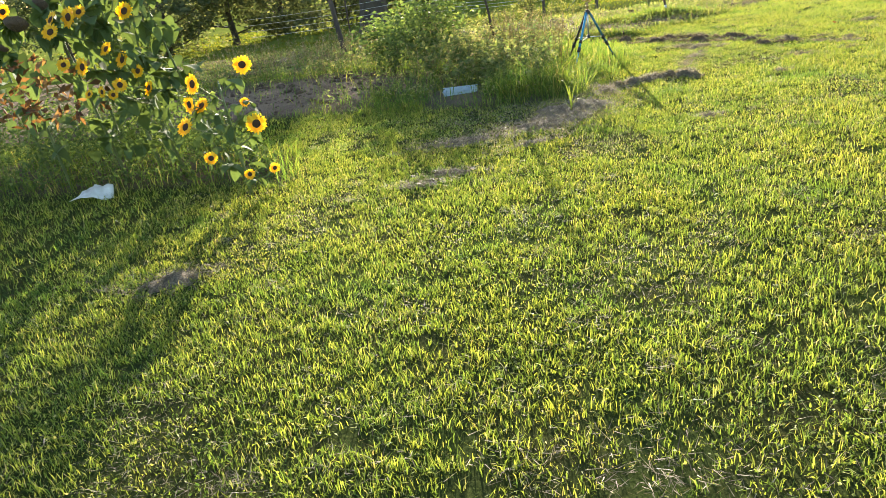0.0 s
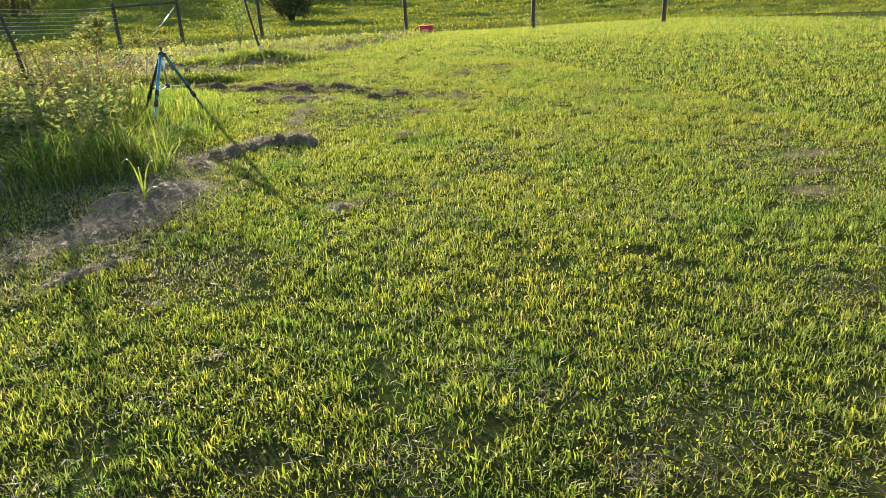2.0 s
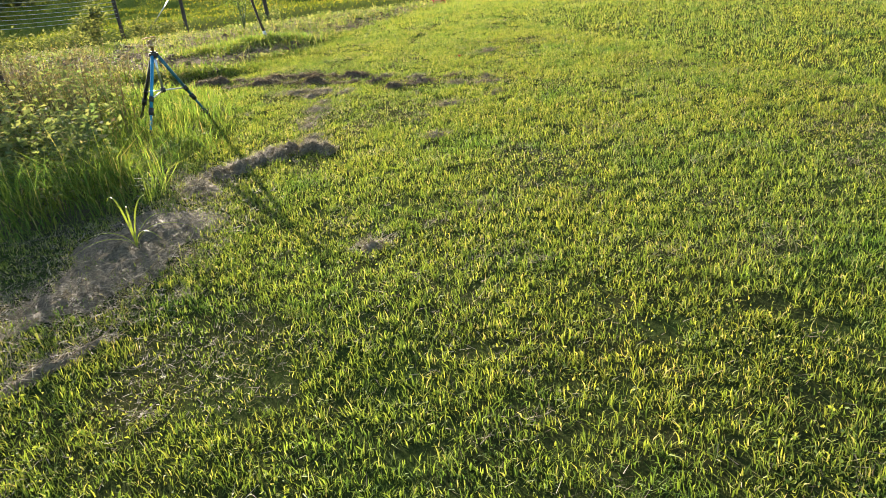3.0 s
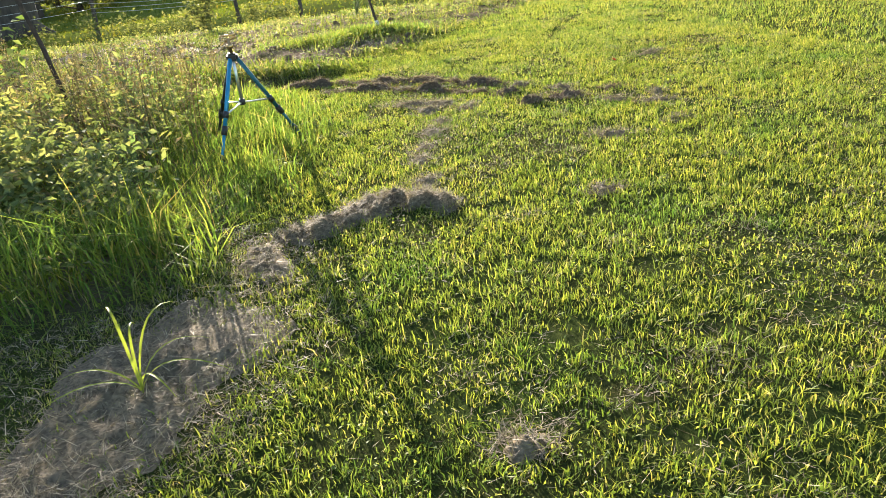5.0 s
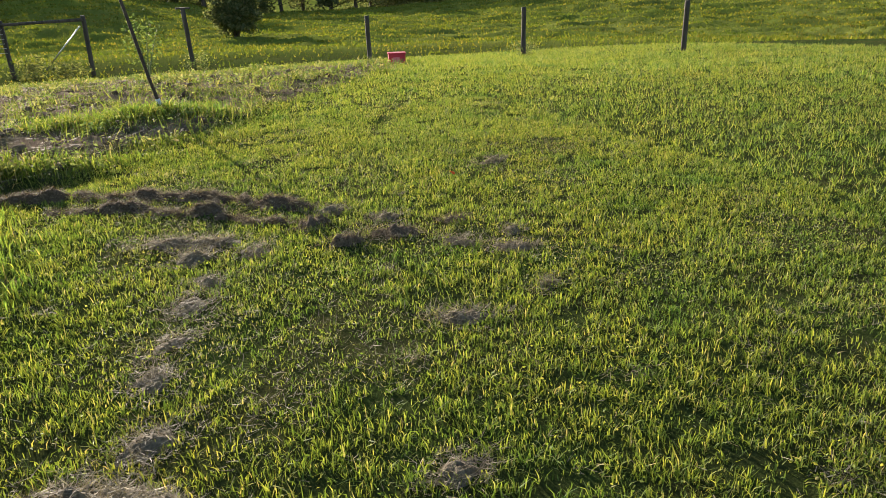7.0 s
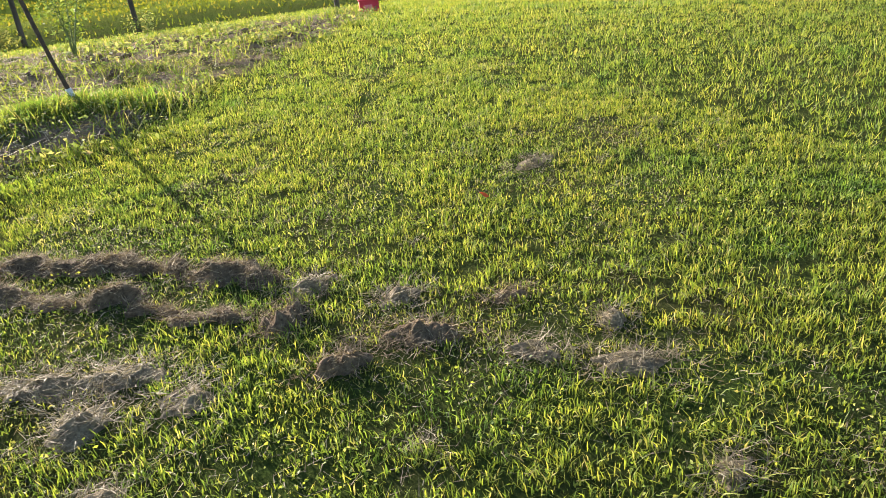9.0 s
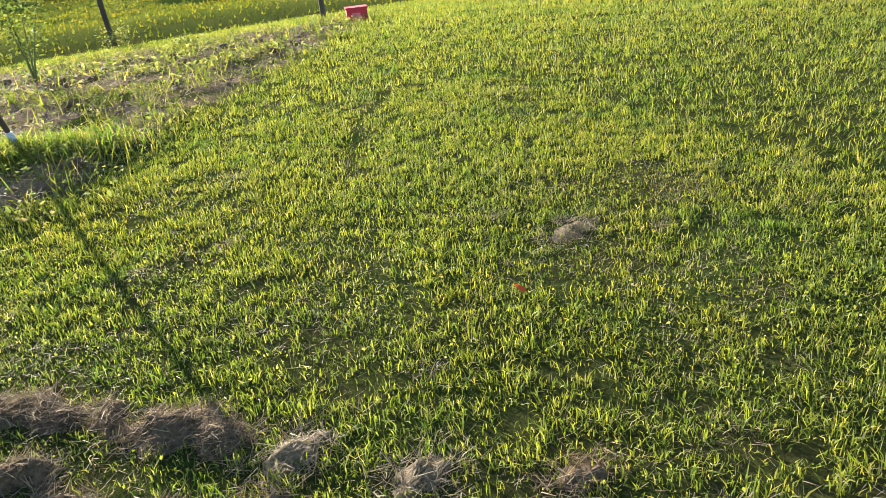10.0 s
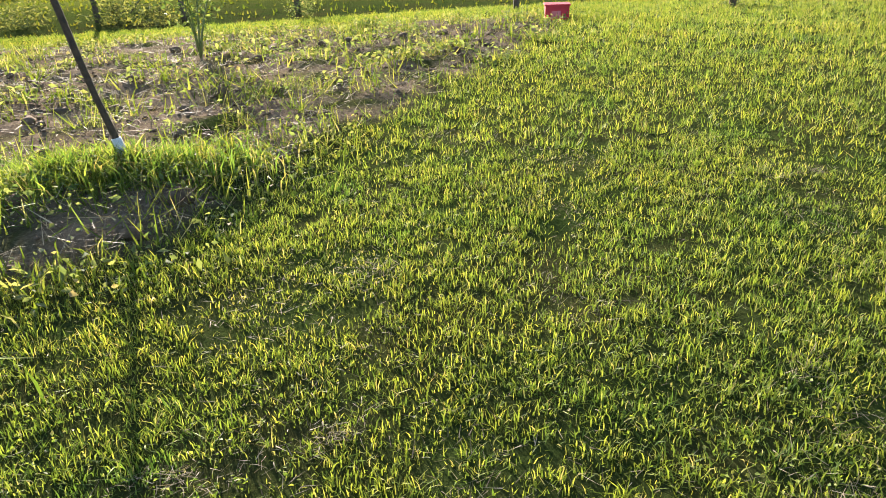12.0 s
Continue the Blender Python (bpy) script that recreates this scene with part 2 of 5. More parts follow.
def height(x, y):
    x, y = np.asarray(x, float), np.asarray(y, float)
    r = np.hypot(x - CENTRE[0], y - CENTRE[1])
    az = np.degrees(np.arctan2(x - CENTRE[0], y - CENTRE[1]))
    near = -0.76 * np.clip((y - 15) / 13, 0, 1.2) ** 1.5 * (1 - 0.15 * ease(9, 17, x)) - 0.16 * ease(8, 15, x) * ease(10, 20, y)
    near = near + 0.012 * waves(x, y, 3, 2.2) * ease(60, 20, r)
    plot, bank, bed = inside(PLOT, x, y), inside(BANK, x, y), inside(FLOWERBED, x, y)
    near = near + ease(-0.1, 0.7, plot) * (0.05 + 0.06 * waves(x, y, 5, 1.1, 5)) + ease(-0.1, 0.8, bank) * 0.06 + ease(0, 0.8, bed) * 0.04
    near = near + 0.09 * np.exp(-((x - 2.1) / 0.75) ** 2 - ((y - 16.2) / 0.4) ** 2)
    near = near - 0.17 * np.exp(-((x - 0.85) / 0.6) ** 2 - ((y - 13.68) / 0.24) ** 2)
    ridge = 1.5 + 100 * np.tan(np.radians(np.interp(az, RIDGE_AZ, RIDGE_EL)))
    valley = -1.95 + 0.25 * waves(x, y, 8, 25)
    far = np.where(r < 50, -0.75 + (valley + 0.75) * ease(24, 50, r), valley + (ridge - valley) * ease(50, 104, r))
    far = far - 6 * ease(104, 150, r) + 26 * ease(260, 650, r) + (0.16 * waves(x, y, 9, 7, 4) + 0.14 * waves(x * 0.3, y, 10, 3.2, 2)) * ease(30, 45, r)
    return near + (far - near) * ease(24, 33, r)


def soil_gap(x, y):
    """The dug, unplanted patch behind the lawn edge."""
    return ease(1.15, 0.75, np.hypot((x + 4.6) / 2.6, (y - 10.7) / 1.75) + 0.12 * waves(x, y, 26, 0.7, 2))


def bare_spot(x, y):
    """Scuffed holes in the turf."""
    s = np.zeros(np.shape(x))
    for hx, hy, rx, ry in ((4.62, 5.78, 0.24, 0.1), (4.95, 6.12, 0.16, 0.08), (5.4, 6.5, 0.3, 0.12)):
        s = np.maximum(s, ease(1.2, 0.6, np.hypot((x - hx) / rx, (y - hy) / ry) + 0.25 * waves(x, y, 34, 0.2, 2)))
    return s


def bareness(x, y):
    plot, bank, bed = inside(PLOT, x, y), inside(BANK, x, y), inside(FLOWERBED, x, y)
    w = waves(x, y, 21, 1.6, 5)
    b = ease(-0.15, 0.35, plot + 0.25 * w) * ease(-0.55, 0.25, w + 0.15)
    b = np.maximum(b, ease(-0.2, 0.4, bank) * np.maximum(0.7, soil_gap(x, y)))
    b = np.maximum(np.maximum(b, bare_spot(x, y)), ease(-0.2, 0.3, bed) * 0.7)
    return b


# ---- mesh helpers ----
def mesh_from(name, verts, tris):
    """A mesh of triangles from arrays."""
    me = bpy.data.meshes.new(name)
    verts, tris = np.asarray(verts, np.float32).reshape(-1, 3), np.asarray(tris, np.int32).reshape(-1, 3)
    me.vertices.add(len(verts))
    me.vertices.foreach_set("co", verts.ravel())
    me.loops.add(tris.size)
    me.loops.foreach_set("vertex_index", tris.ravel())
    me.polygons.add(len(tris))
    me.polygons.foreach_set("loop_start", np.arange(0, tris.size, 3, dtype=np.int32))
    me.update(calc_edges=True)
    return me


def stuff(name, me, material, label, category):
    me.materials.append(material)
    return tagged(new(name, me), label, category, kind="stuff")


def part(name, data, material, parent, label=""):
    """One mesh object under a thing or a part, from a bmesh or a mesh."""
    if isinstance(data, bmesh.types.BMesh):
        me = bpy.data.meshes.new(name)
        data.to_mesh(me)
        data.free()
    else:
        me = data
    if material is not None and not me.materials:
        me.materials.append(material)
    ob = new(name, me)
    ob.parent = parent
    return tagged(ob, label)


def thing(name, m, label, category, group="", kind=""):
    ob = new(name)
    ob.matrix_world = m
    ob.empty_display_size = 0.1
    return tagged(ob, label, category, group, kind)


def blades(x, y, z, rng, tall, wide, lean=0.45, bend=0.5, thin=False, least=0.0):
    """Grass blades: tapering, leaning and bent. Returns vertices and triangles."""
    n = len(x)
    yaw, way = rng.uniform(0, 2 * math.pi, n), rng.uniform(0, 2 * math.pi, n)
    out = least + np.abs(rng.normal(0, lean, n))
    h = tall * np.cos(np.clip(out, 0, 1.45))
    lx, ly = np.cos(way) * tall * np.sin(np.clip(out, 0, 1.45)), np.sin(way) * tall * np.sin(np.clip(out, 0, 1.45))
    wx, wy = np.cos(yaw) * wide / 2, np.sin(yaw) * wide / 2
    base = np.stack([x, y, z], 1)
    side = np.stack([wx, wy, np.zeros(n)], 1)
    tip = base + np.stack([lx * (1 + bend), ly * (1 + bend), h], 1)
    if thin:
        v = np.stack([base - side, base + side, tip], 1).reshape(-1, 3)
        return v, np.arange(3 * n).reshape(-1, 3)
    mid = base + np.stack([lx * 0.4, ly * 0.4, h * 0.6], 1)
    v = np.stack([base - side * 0.8, base + side * 0.8, mid - side, mid + side, tip], 1).reshape(-1, 3)
    k = np.arange(n)[:, None] * 5
    f = np.concatenate([k + [[0, 1, 3]], k + [[0, 3, 2]], k + [[2, 3, 4]]], 1).reshape(-1, 3)
    return v, f


def leaves(c, rng, size, flat=0.5, narrow=0.5):
    """Pointed leaves, folded along the rib, about the points c. flat: 1 lies level, 0 any way."""
    n = len(c)
    size = np.broadcast_to(size, n)
    d = rng.normal(0, 1, (n, 3))
    d[:, 2] *= 1 - flat
    d /= np.linalg.norm(d, axis=1)[:, None] + 1e-9
    u = rng.normal(0, 1, (n, 3))
    u[:, 2] += 3 * flat
    s = np.cross(d, u)
    s /= np.linalg.norm(s, axis=1)[:, None] + 1e-9
    up = np.cross(s, d)
    L, W = size[:, None], size[:, None] * narrow / 2
    b, tip = c - d * L / 2, c + d * L / 2 - up * L * 0.12
    m = c - d * L * 0.08
    v = np.stack([b, m - s * W + up * W * 0.3, tip, m + s * W + up * W * 0.3], 1).reshape(-1, 3)
    k = np.arange(n)[:, None] * 4
    f = np.concatenate([k + [[0, 2, 1]], k + [[0, 3, 2]]], 1).reshape(-1, 3)
    return v, f


def joined(pieces):
    vs, fs, o = [], [], 0
    for v, f in pieces:
        vs.append(v)
        fs.append(f + o)
        o += len(v)
    return np.concatenate(vs), np.concatenate(fs)


def tube(points, radii, sides=8):
    """A tapering tube along points, closed at its ends. Returns vertices and triangles."""
    pts = [Vector(p) for p in points]
    v, f = [], []
    ref = Vector((0.31, 0.87, 0.38))
    for i, p in enumerate(pts):
        d = (pts[min(i + 1, len(pts) - 1)] - pts[max(i - 1, 0)]).normalized()
        a = d.cross(ref).normalized()
        b = d.cross(a)
        for k in range(sides):
            t = 2 * math.pi * k / sides
            v.append(p + (a * math.cos(t) + b * math.sin(t)) * radii[i])
    for i in range(len(pts) - 1):
        for k in range(sides):
            q, w = i * sides + k, i * sides + (k + 1) % sides
            f += [(q, w, w + sides), (q, w + sides, q + sides)]
    for ring, flip in ((0, True), (len(pts) - 1, False)):
        o = ring * sides
        for k in range(1, sides - 1):
            f.append((o, o + k + 1, o + k) if flip else (o, o + k, o + k + 1))
    return np.array([tuple(q) for q in v]), np.array(f)


def tube_part(name, points, radii, material, parent, label="", sides=8, smooth=True):
    v, f = tube(points, radii, sides)
    me = mesh_from(name, v, f)
    if smooth:
        me.polygons.foreach_set("use_smooth", [True] * len(me.polygons))
    return part(name, me, material, parent, label)


def box_bm(sx, sy, sz, bevel=0.01, at=(0, 0, 0)):
    bm = bmesh.new()
    bmesh.ops.create_cube(bm, size=1)
    bmesh.ops.scale(bm, vec=(sx, sy, sz), verts=bm.verts)
    bmesh.ops.translate(bm, vec=at, verts=bm.verts)
    if bevel:
        bmesh.ops.bevel(bm, geom=bm.edges[:], offset=bevel, segments=2, affect="EDGES")
    return bm


def zed(x, y):
    return float(height(x, y))


# ---- ground: one sheet out to the horizon ----
def build_ground():
    rings = np.concatenate([np.linspace(0.15, 22, 140), 22 * (120 / 22) ** (np.arange(1, 111) / 110), 120 * (2600 / 120) ** (np.arange(1, 36) / 35)])
    spokes = 420
    a = np.linspace(0, 2 * math.pi, spokes, endpoint=False)
    R, A = np.meshgrid(rings, a, indexing="ij")
    x, y = CENTRE[0] + R * np.sin(A), CENTRE[1] + R * np.cos(A)
    x, y = np.append(x.ravel(), CENTRE[0]), np.append(y.ravel(), CENTRE[1])
    v = np.stack([x, y, height(x, y)], 1)
    i, k = np.meshgrid(np.arange(len(rings) - 1), np.arange(spokes), indexing="ij")
    q, w = (i * spokes + k).ravel(), (i * spokes + (k + 1) % spokes).ravel()
    f = np.concatenate([np.stack([q, w + spokes, w], 1), np.stack([q, q + spokes, w + spokes], 1)])
    k = np.arange(spokes)
    f = np.concatenate([f, np.stack([np.full(spokes, len(x) - 1), k, (k + 1) % spokes], 1)])
    me = mesh_from("ground", v, f)
    me.polygons.foreach_set("use_smooth", [True] * len(me.polygons))
    me.attributes.new("bare", "FLOAT", "POINT").data.foreach_set("value", bareness(x, y).astype(np.float32))
    r = np.hypot(x - CENTRE[0], y - CENTRE[1])
    me.attributes.new("far", "FLOAT", "POINT").data.foreach_set("value", ease(24, 34, r).astype(np.float32))
    me.materials.append(M_GROUND)
    ob = new("ground", me)
    if me.polygons[0].normal.z < 0:
        me.flip_normals()
    return tagged(ob, "mown green lawn falling away to rolling pasture", "ground", kind="structure")


build_ground()

# heaps of raked dry clippings: x, y, half length, half width, height, turn, dark
HEAPS = [
    (0.3, 7.72, 0.47, 0.8, 0.09, -8, 0), (-0.02, 7.15, 0.4, 0.3, 0.05, 20, 0), (0.71, 8.6, 0.13, 0.36, 0.08, 8, 0), (1.47, 9.2, 0.2, 0.14, 0.13, 0, 0),
    (1.72, 9.45, 0.17, 0.09, 0.05, 50, 0), (2.0, 10.58, 0.15, 0.1, 0.045, 40, 0), (1.77, 9.9, 0.14, 0.09, 0.045, 70, 0), (1.86, 10.2, 0.1, 0.07, 0.035, 20, 0), (2.12, 10.85, 0.1, 0.08, 0.04, 20, 0),
    (2.25, 11.5, 0.22, 0.12, 0.07, -10, 0), (1.97, 11.6, 0.24, 0.1, 0.06, -15, 0), (2.44, 11.2, 0.14, 0.1, 0.06, 10, 0), (2.1, 11.27, 0.16, 0.12, 0.07, 10, 0),
    (2.9, 11.53, 0.14, 0.11, 0.15, 20, 1), (3.0, 11.09, 0.12, 0.09, 0.12, 0, 1), (3.34, 11.1, 0.17, 0.1, 0.13, -25, 1), (3.66, 10.76, 0.13, 0.08, 0.08, -20, 0), (3.9, 10.5, 0.2, 0.08, 0.05, -25, 0), (4.02, 10.75, 0.08, 0.06, 0.07, 0, 0), (3.1, 11.75, 0.14, 0.1, 0.07, 0, 0), (3.4, 11.43, 0.12, 0.1, 0.06, 0, 0), (3.8, 11.15, 0.09, 0.07, 0.06, 0, 1),
    (4.86, 12.5, 0.18, 0.11, 0.025, 30, 0), (3.2, 9.82, 0.18, 0.09, 0.06, -10, 0), (2.66, 8.81, 0.13, 0.07, 0.05, 0, 0), (3.78, 9.94, 0.1, 0.06, 0.04, 0, 0),
    (-0.05, 6.45, 0.36, 0.07, 0.07, 36, 0), (-0.7, 5.65, 0.2, 0.1, 0.1, 15, 0), (-0.9, 5.4, 0.2, 0.08, 0.04, 15, 0), (-2.15, 3.75, 0.25, 0.14, 0.07, 40, 0), (-0.75, 6.75, 0.5, 0.16, 0.05, 20, 0), (1.56, 6.9, 0.1, 0.08, 0.05, 0, 0),
]
# long rows of turned-up thatch: half width, height, dark, then the line they follow
ROWS = [
    (0.1, 0.065, 1, [(0.75, 13.25), (1.41, 13.11), (1.84, 12.86), (2.29, 12.52), (2.8, 12.11), (3.02, 11.9)]),
    (0.08, 0.055, 1, [(1.2, 12.8), (1.82, 12.48), (2.29, 12.16), (2.55, 11.8), (2.8, 11.62)]),
    (0.15, 0.07, 0, [(0.74, 8.95), (0.95, 8.87), (1.22, 9.06), (1.47, 9.2), (1.66, 9.12), (1.82, 8.92)]),
]


def heap_cover(x, y):
    """How much of a spot is under dry clippings."""
    c = np.zeros(np.shape(x))
    for hx, hy, rx, ry, _, turn, _ in HEAPS:
        t = math.radians(turn)
        u = ((x - hx) * math.cos(t) + (y - hy) * math.sin(t)) / rx
        w = (-(x - hx) * math.sin(t) + (y - hy) * math.cos(t)) / ry
        c = np.maximum(c, ease(1.15, 0.6, np.hypot(u, w)))
    for half, _, _, line in ROWS:
        for (x0, y0), (x1, y1) in zip(line, line[1:]):
            k = np.clip(((x - x0) * (x1 - x0) + (y - y0) * (y1 - y0)) / ((x1 - x0) ** 2 + (y1 - y0) ** 2), 0, 1)
            c = np.maximum(c, 0.9 * ease(1.2, 0.6, np.hypot(x - x0 - k * (x1 - x0), y - y0 - k * (y1 - y0)) / half))
    return c


def dry_patch(x, y):
    """Worn, straw-strewn patches in the lawn, 0 to 1."""
    w = waves(x, y, 33, 2.4, 4)
    p = ease(0.15, 0.75, w)
    for hx, hy, r in ((5.3, 6.3, 0.9), (4.5, 5.7, 0.35), (-0.6, 7.6, 0.8), (1.9, 10.2, 0.5), (2.2, 12.2, 0.7), (4.65, 12.25, 0.4), (3.3, 11.0, 0.5), (1.9, 11.6, 0.5), (2.95, 13.3, 0.3), (3.1, 14.4, 0.35), (2.1, 4.0, 0.4), (0.6, 1.9, 0.6)):
        p = np.maximum(p, 0.95 * ease(r * 1.2, r * 0.4, np.hypot(x - hx, y - hy)))
    return p


def off_lawn(x, y):
    return np.maximum(np.maximum(inside(PLOT, x, y), inside(BANK, x, y)), inside(FLOWERBED, x, y))


def scatter(rng, x0, x1, y0, y1, per_m2):
    n = int((x1 - x0) * (y1 - y0) * per_m2)
    return rng.uniform(x0, x1, n), rng.uniform(y0, y1, n)


def build_lawn():
    rng = np.random.default_rng(11)
    near = (-3.2, 6.6, 1.2, 16.0)
    x, y = scatter(rng, *near, 9400)
    tuft = 0.65 * waves(x, y, 40, 0.3, 3) + 0.65 * waves(x, y, 43, 0.1, 2)
    keep = (off_lawn(x, y) < 0.1 * rng.normal(0, 1, len(x))) & (rng.random(len(x)) < (0.8 + 0.45 * tuft) * (1 - 0.62 * heap_cover(x, y)) * (1 - 0.45 * dry_patch(x, y)))
    keep &= rng.random(len(x)) > 0.85 * np.exp(-((x - (4.66 + 0.63 * (y - 14.9)) + 0.06 * np.sin(3 * y)) / 0.1) ** 2) * ease(13.6, 14.6, y)
    keep &= rng.random(len(x)) > 0.75 * bare_spot(x, y)
    keep &= rng.random(len(x)) > 0.85 * ease(0.42, 0.62, waves(x, y, 46, 0.55, 4))
    # thin towards the far end of the strip, where single blades no longer show
    keep &= rng.random(len(x)) < 1 - 0.35 * ease(13.5, 17, y)
    x, y, tuft = x[keep], y[keep], tuft[keep]
    tall = rng.uniform(0.022, 0.052, len(x)) * (1 + 0.45 * tuft) * (1 - 0.3 * dry_patch(x, y))
    wide = rng.uniform(0.0034, 0.006, len(x))
    k = len(x) * 48 // 100
    v, f = joined([blades(x[:k], y[:k], height(x[:k], y[:k]) - 0.004, rng, tall[:k], wide[:k], 0.62, 0.5), blades(x[k:], y[k:], height(x[k:], y[k:]) - 0.004, rng, tall[k:] * 0.85, wide[k:], 0.7, 0.5, thin=True)])
    stuff("lawn_grass", mesh_from("lawn_grass", v, f), M_LAWN, "short mown bright green lawn grass with patches of yellow", "grass")
    # the lawn all round: thinner blades, then coarser ones further out
    for per, reach, wide, tall_by in ((1900, (0.0, 9.0), 0.0085, 0.9), (1000, (9.0, 26.0), 0.012, 1.25)):
        x, y = scatter(rng, -9, 19, -5, 30, per)
        d = np.hypot(x - np.clip(x, 0.4, 3.3), y - np.clip(y, 0.3, 11.8))
        inner = (x > near[0]) & (x < near[1]) & (y > near[2]) & (y < near[3])
        away = (np.abs(x - 3) > 7.5 + 0.45 * np.maximum(0, y)) & (rng.random(len(x)) > 0.3)
        keep = ~inner & ~away & (d >= reach[0]) & (d < reach[1]) & (np.hypot(x - CENTRE[0], y - CENTRE[1]) < 26)
        x, y = x[keep], y[keep]
        tuft = 0.7 * waves(x, y, 40, 0.45, 3) + 0.6 * waves(x, y, 44, 0.9 if reach[0] else 0.2, 2)
        keep = (off_lawn(x, y) < 0.12 * rng.normal(0, 1, len(x))) & (rng.random(len(x)) < (0.66 + 0.8 * tuft) * (1 - 0.4 * dry_patch(x, y)))
        x, y, tuft = x[keep], y[keep], tuft[keep]
        v, f = blades(x, y, height(x, y) - 0.004, rng, rng.uniform(0.035, 0.068, len(x)) * (1 + 0.75 * tuft) * tall_by, rng.uniform(0.7, 1.3, len(x)) * wide, 0.55, 0.6, thin=True)
        stuff("lawn_grass", mesh_from("outer_lawn_grass", v, f), M_LAWN, "short mown green lawn beyond the walked strip", "grass")


def build_clover():
    """Small broad leaves low in the turf."""
    rng = np.random.default_rng(14)
    x, y = scatter(rng, -2.5, 6.0, 1.2, 14, 1000)
    keep = (off_lawn(x, y) < 0.1) & (rng.random(len(x)) < ease(-0.15, 0.6, waves(x, y, 15, 1.7, 4))) & (heap_cover(x, y) < 0.5)
    x, y = x[keep], y[keep]
    c = np.stack([x, y, height(x, y) + rng.uniform(0.012, 0.045, len(x))], 1)
    v, f = leaves(c, rng, rng.uniform(0.009, 0.02, len(x)), 0.35, 0.65)
    stuff("clover", mesh_from("clover", v, f), M_LAWN, "small broad-leaved weeds low in the lawn", "weeds")


def build_pasture():
    rng = np.random.default_rng(12)
    n = 150000
    r, a = np.sqrt(rng.uniform(24.5 ** 2, 105 ** 2, n)), np.radians(rng.uniform(-42, 60, n))
    keep = rng.random(n) < np.clip(60 / r, 0, 1)
    r, a = r[keep], a[keep]
    x, y = CENTRE[0] + r * np.sin(a), CENTRE[1] + r * np.cos(a)
    w = waves(x, y, 51, 3.0, 3)
    keep = rng.random(len(x)) < 0.65 + 0.5 * w
    x, y, r = x[keep], y[keep], r[keep]
    k = r / 30
    v, f = blades(x, y, height(x, y) - 0.01, rng, rng.uniform(0.08, 0.16, len(x)) * k ** 0.4, rng.uniform(0.05, 0.1, len(x)) * k ** 0.7, 0.5, 0.4, thin=True)
    stuff("pasture_grass", mesh_from("pasture_grass", v, f), M_PASTURE, "rough grazed grass on the rolling pasture", "grass")


def build_clippings():
    """Dry stalks strewn over the worn patches."""
    rng = np.random.default_rng(13)
    x, y = scatter(rng, -3.2, 6.2, 1.2, 17, 1300)
    keep = (rng.random(len(x)) < 0.07 + 0.8 * dry_patch(x, y)) & (off_lawn(x, y) < 0.3)
    x, y = x[keep], y[keep]
    mats = 420
    mx, my, mr = rng.uniform(-2.8, 6.5, mats), rng.uniform(1.4, 15.5, mats), rng.uniform(0.02, 0.12, mats)
    each = 70
    tx, ty = (np.repeat(mx, each) + rng.normal(0, 1, mats * each) * np.repeat(mr * 1.6, each)), (np.repeat(my, each) + rng.normal(0, 1, mats * each) * np.repeat(mr, each))
    keep = off_lawn(tx, ty) < 0
    x, y = np.append(x, tx[keep]), np.append(y, ty[keep])
    v, f = blades(x, y, height(x, y) + rng.uniform(0.003, 0.035, len(x)), rng, rng.uniform(0.025, 0.075, len(x)), rng.uniform(0.0022, 0.0042, len(x)), 0.4, 0.1, thin=True, least=0.95)
    stuff("dry_clippings", mesh_from("dry_clippings", v, f), M_STRAW, "loose dry grass clippings strewn on the lawn", "clippings")


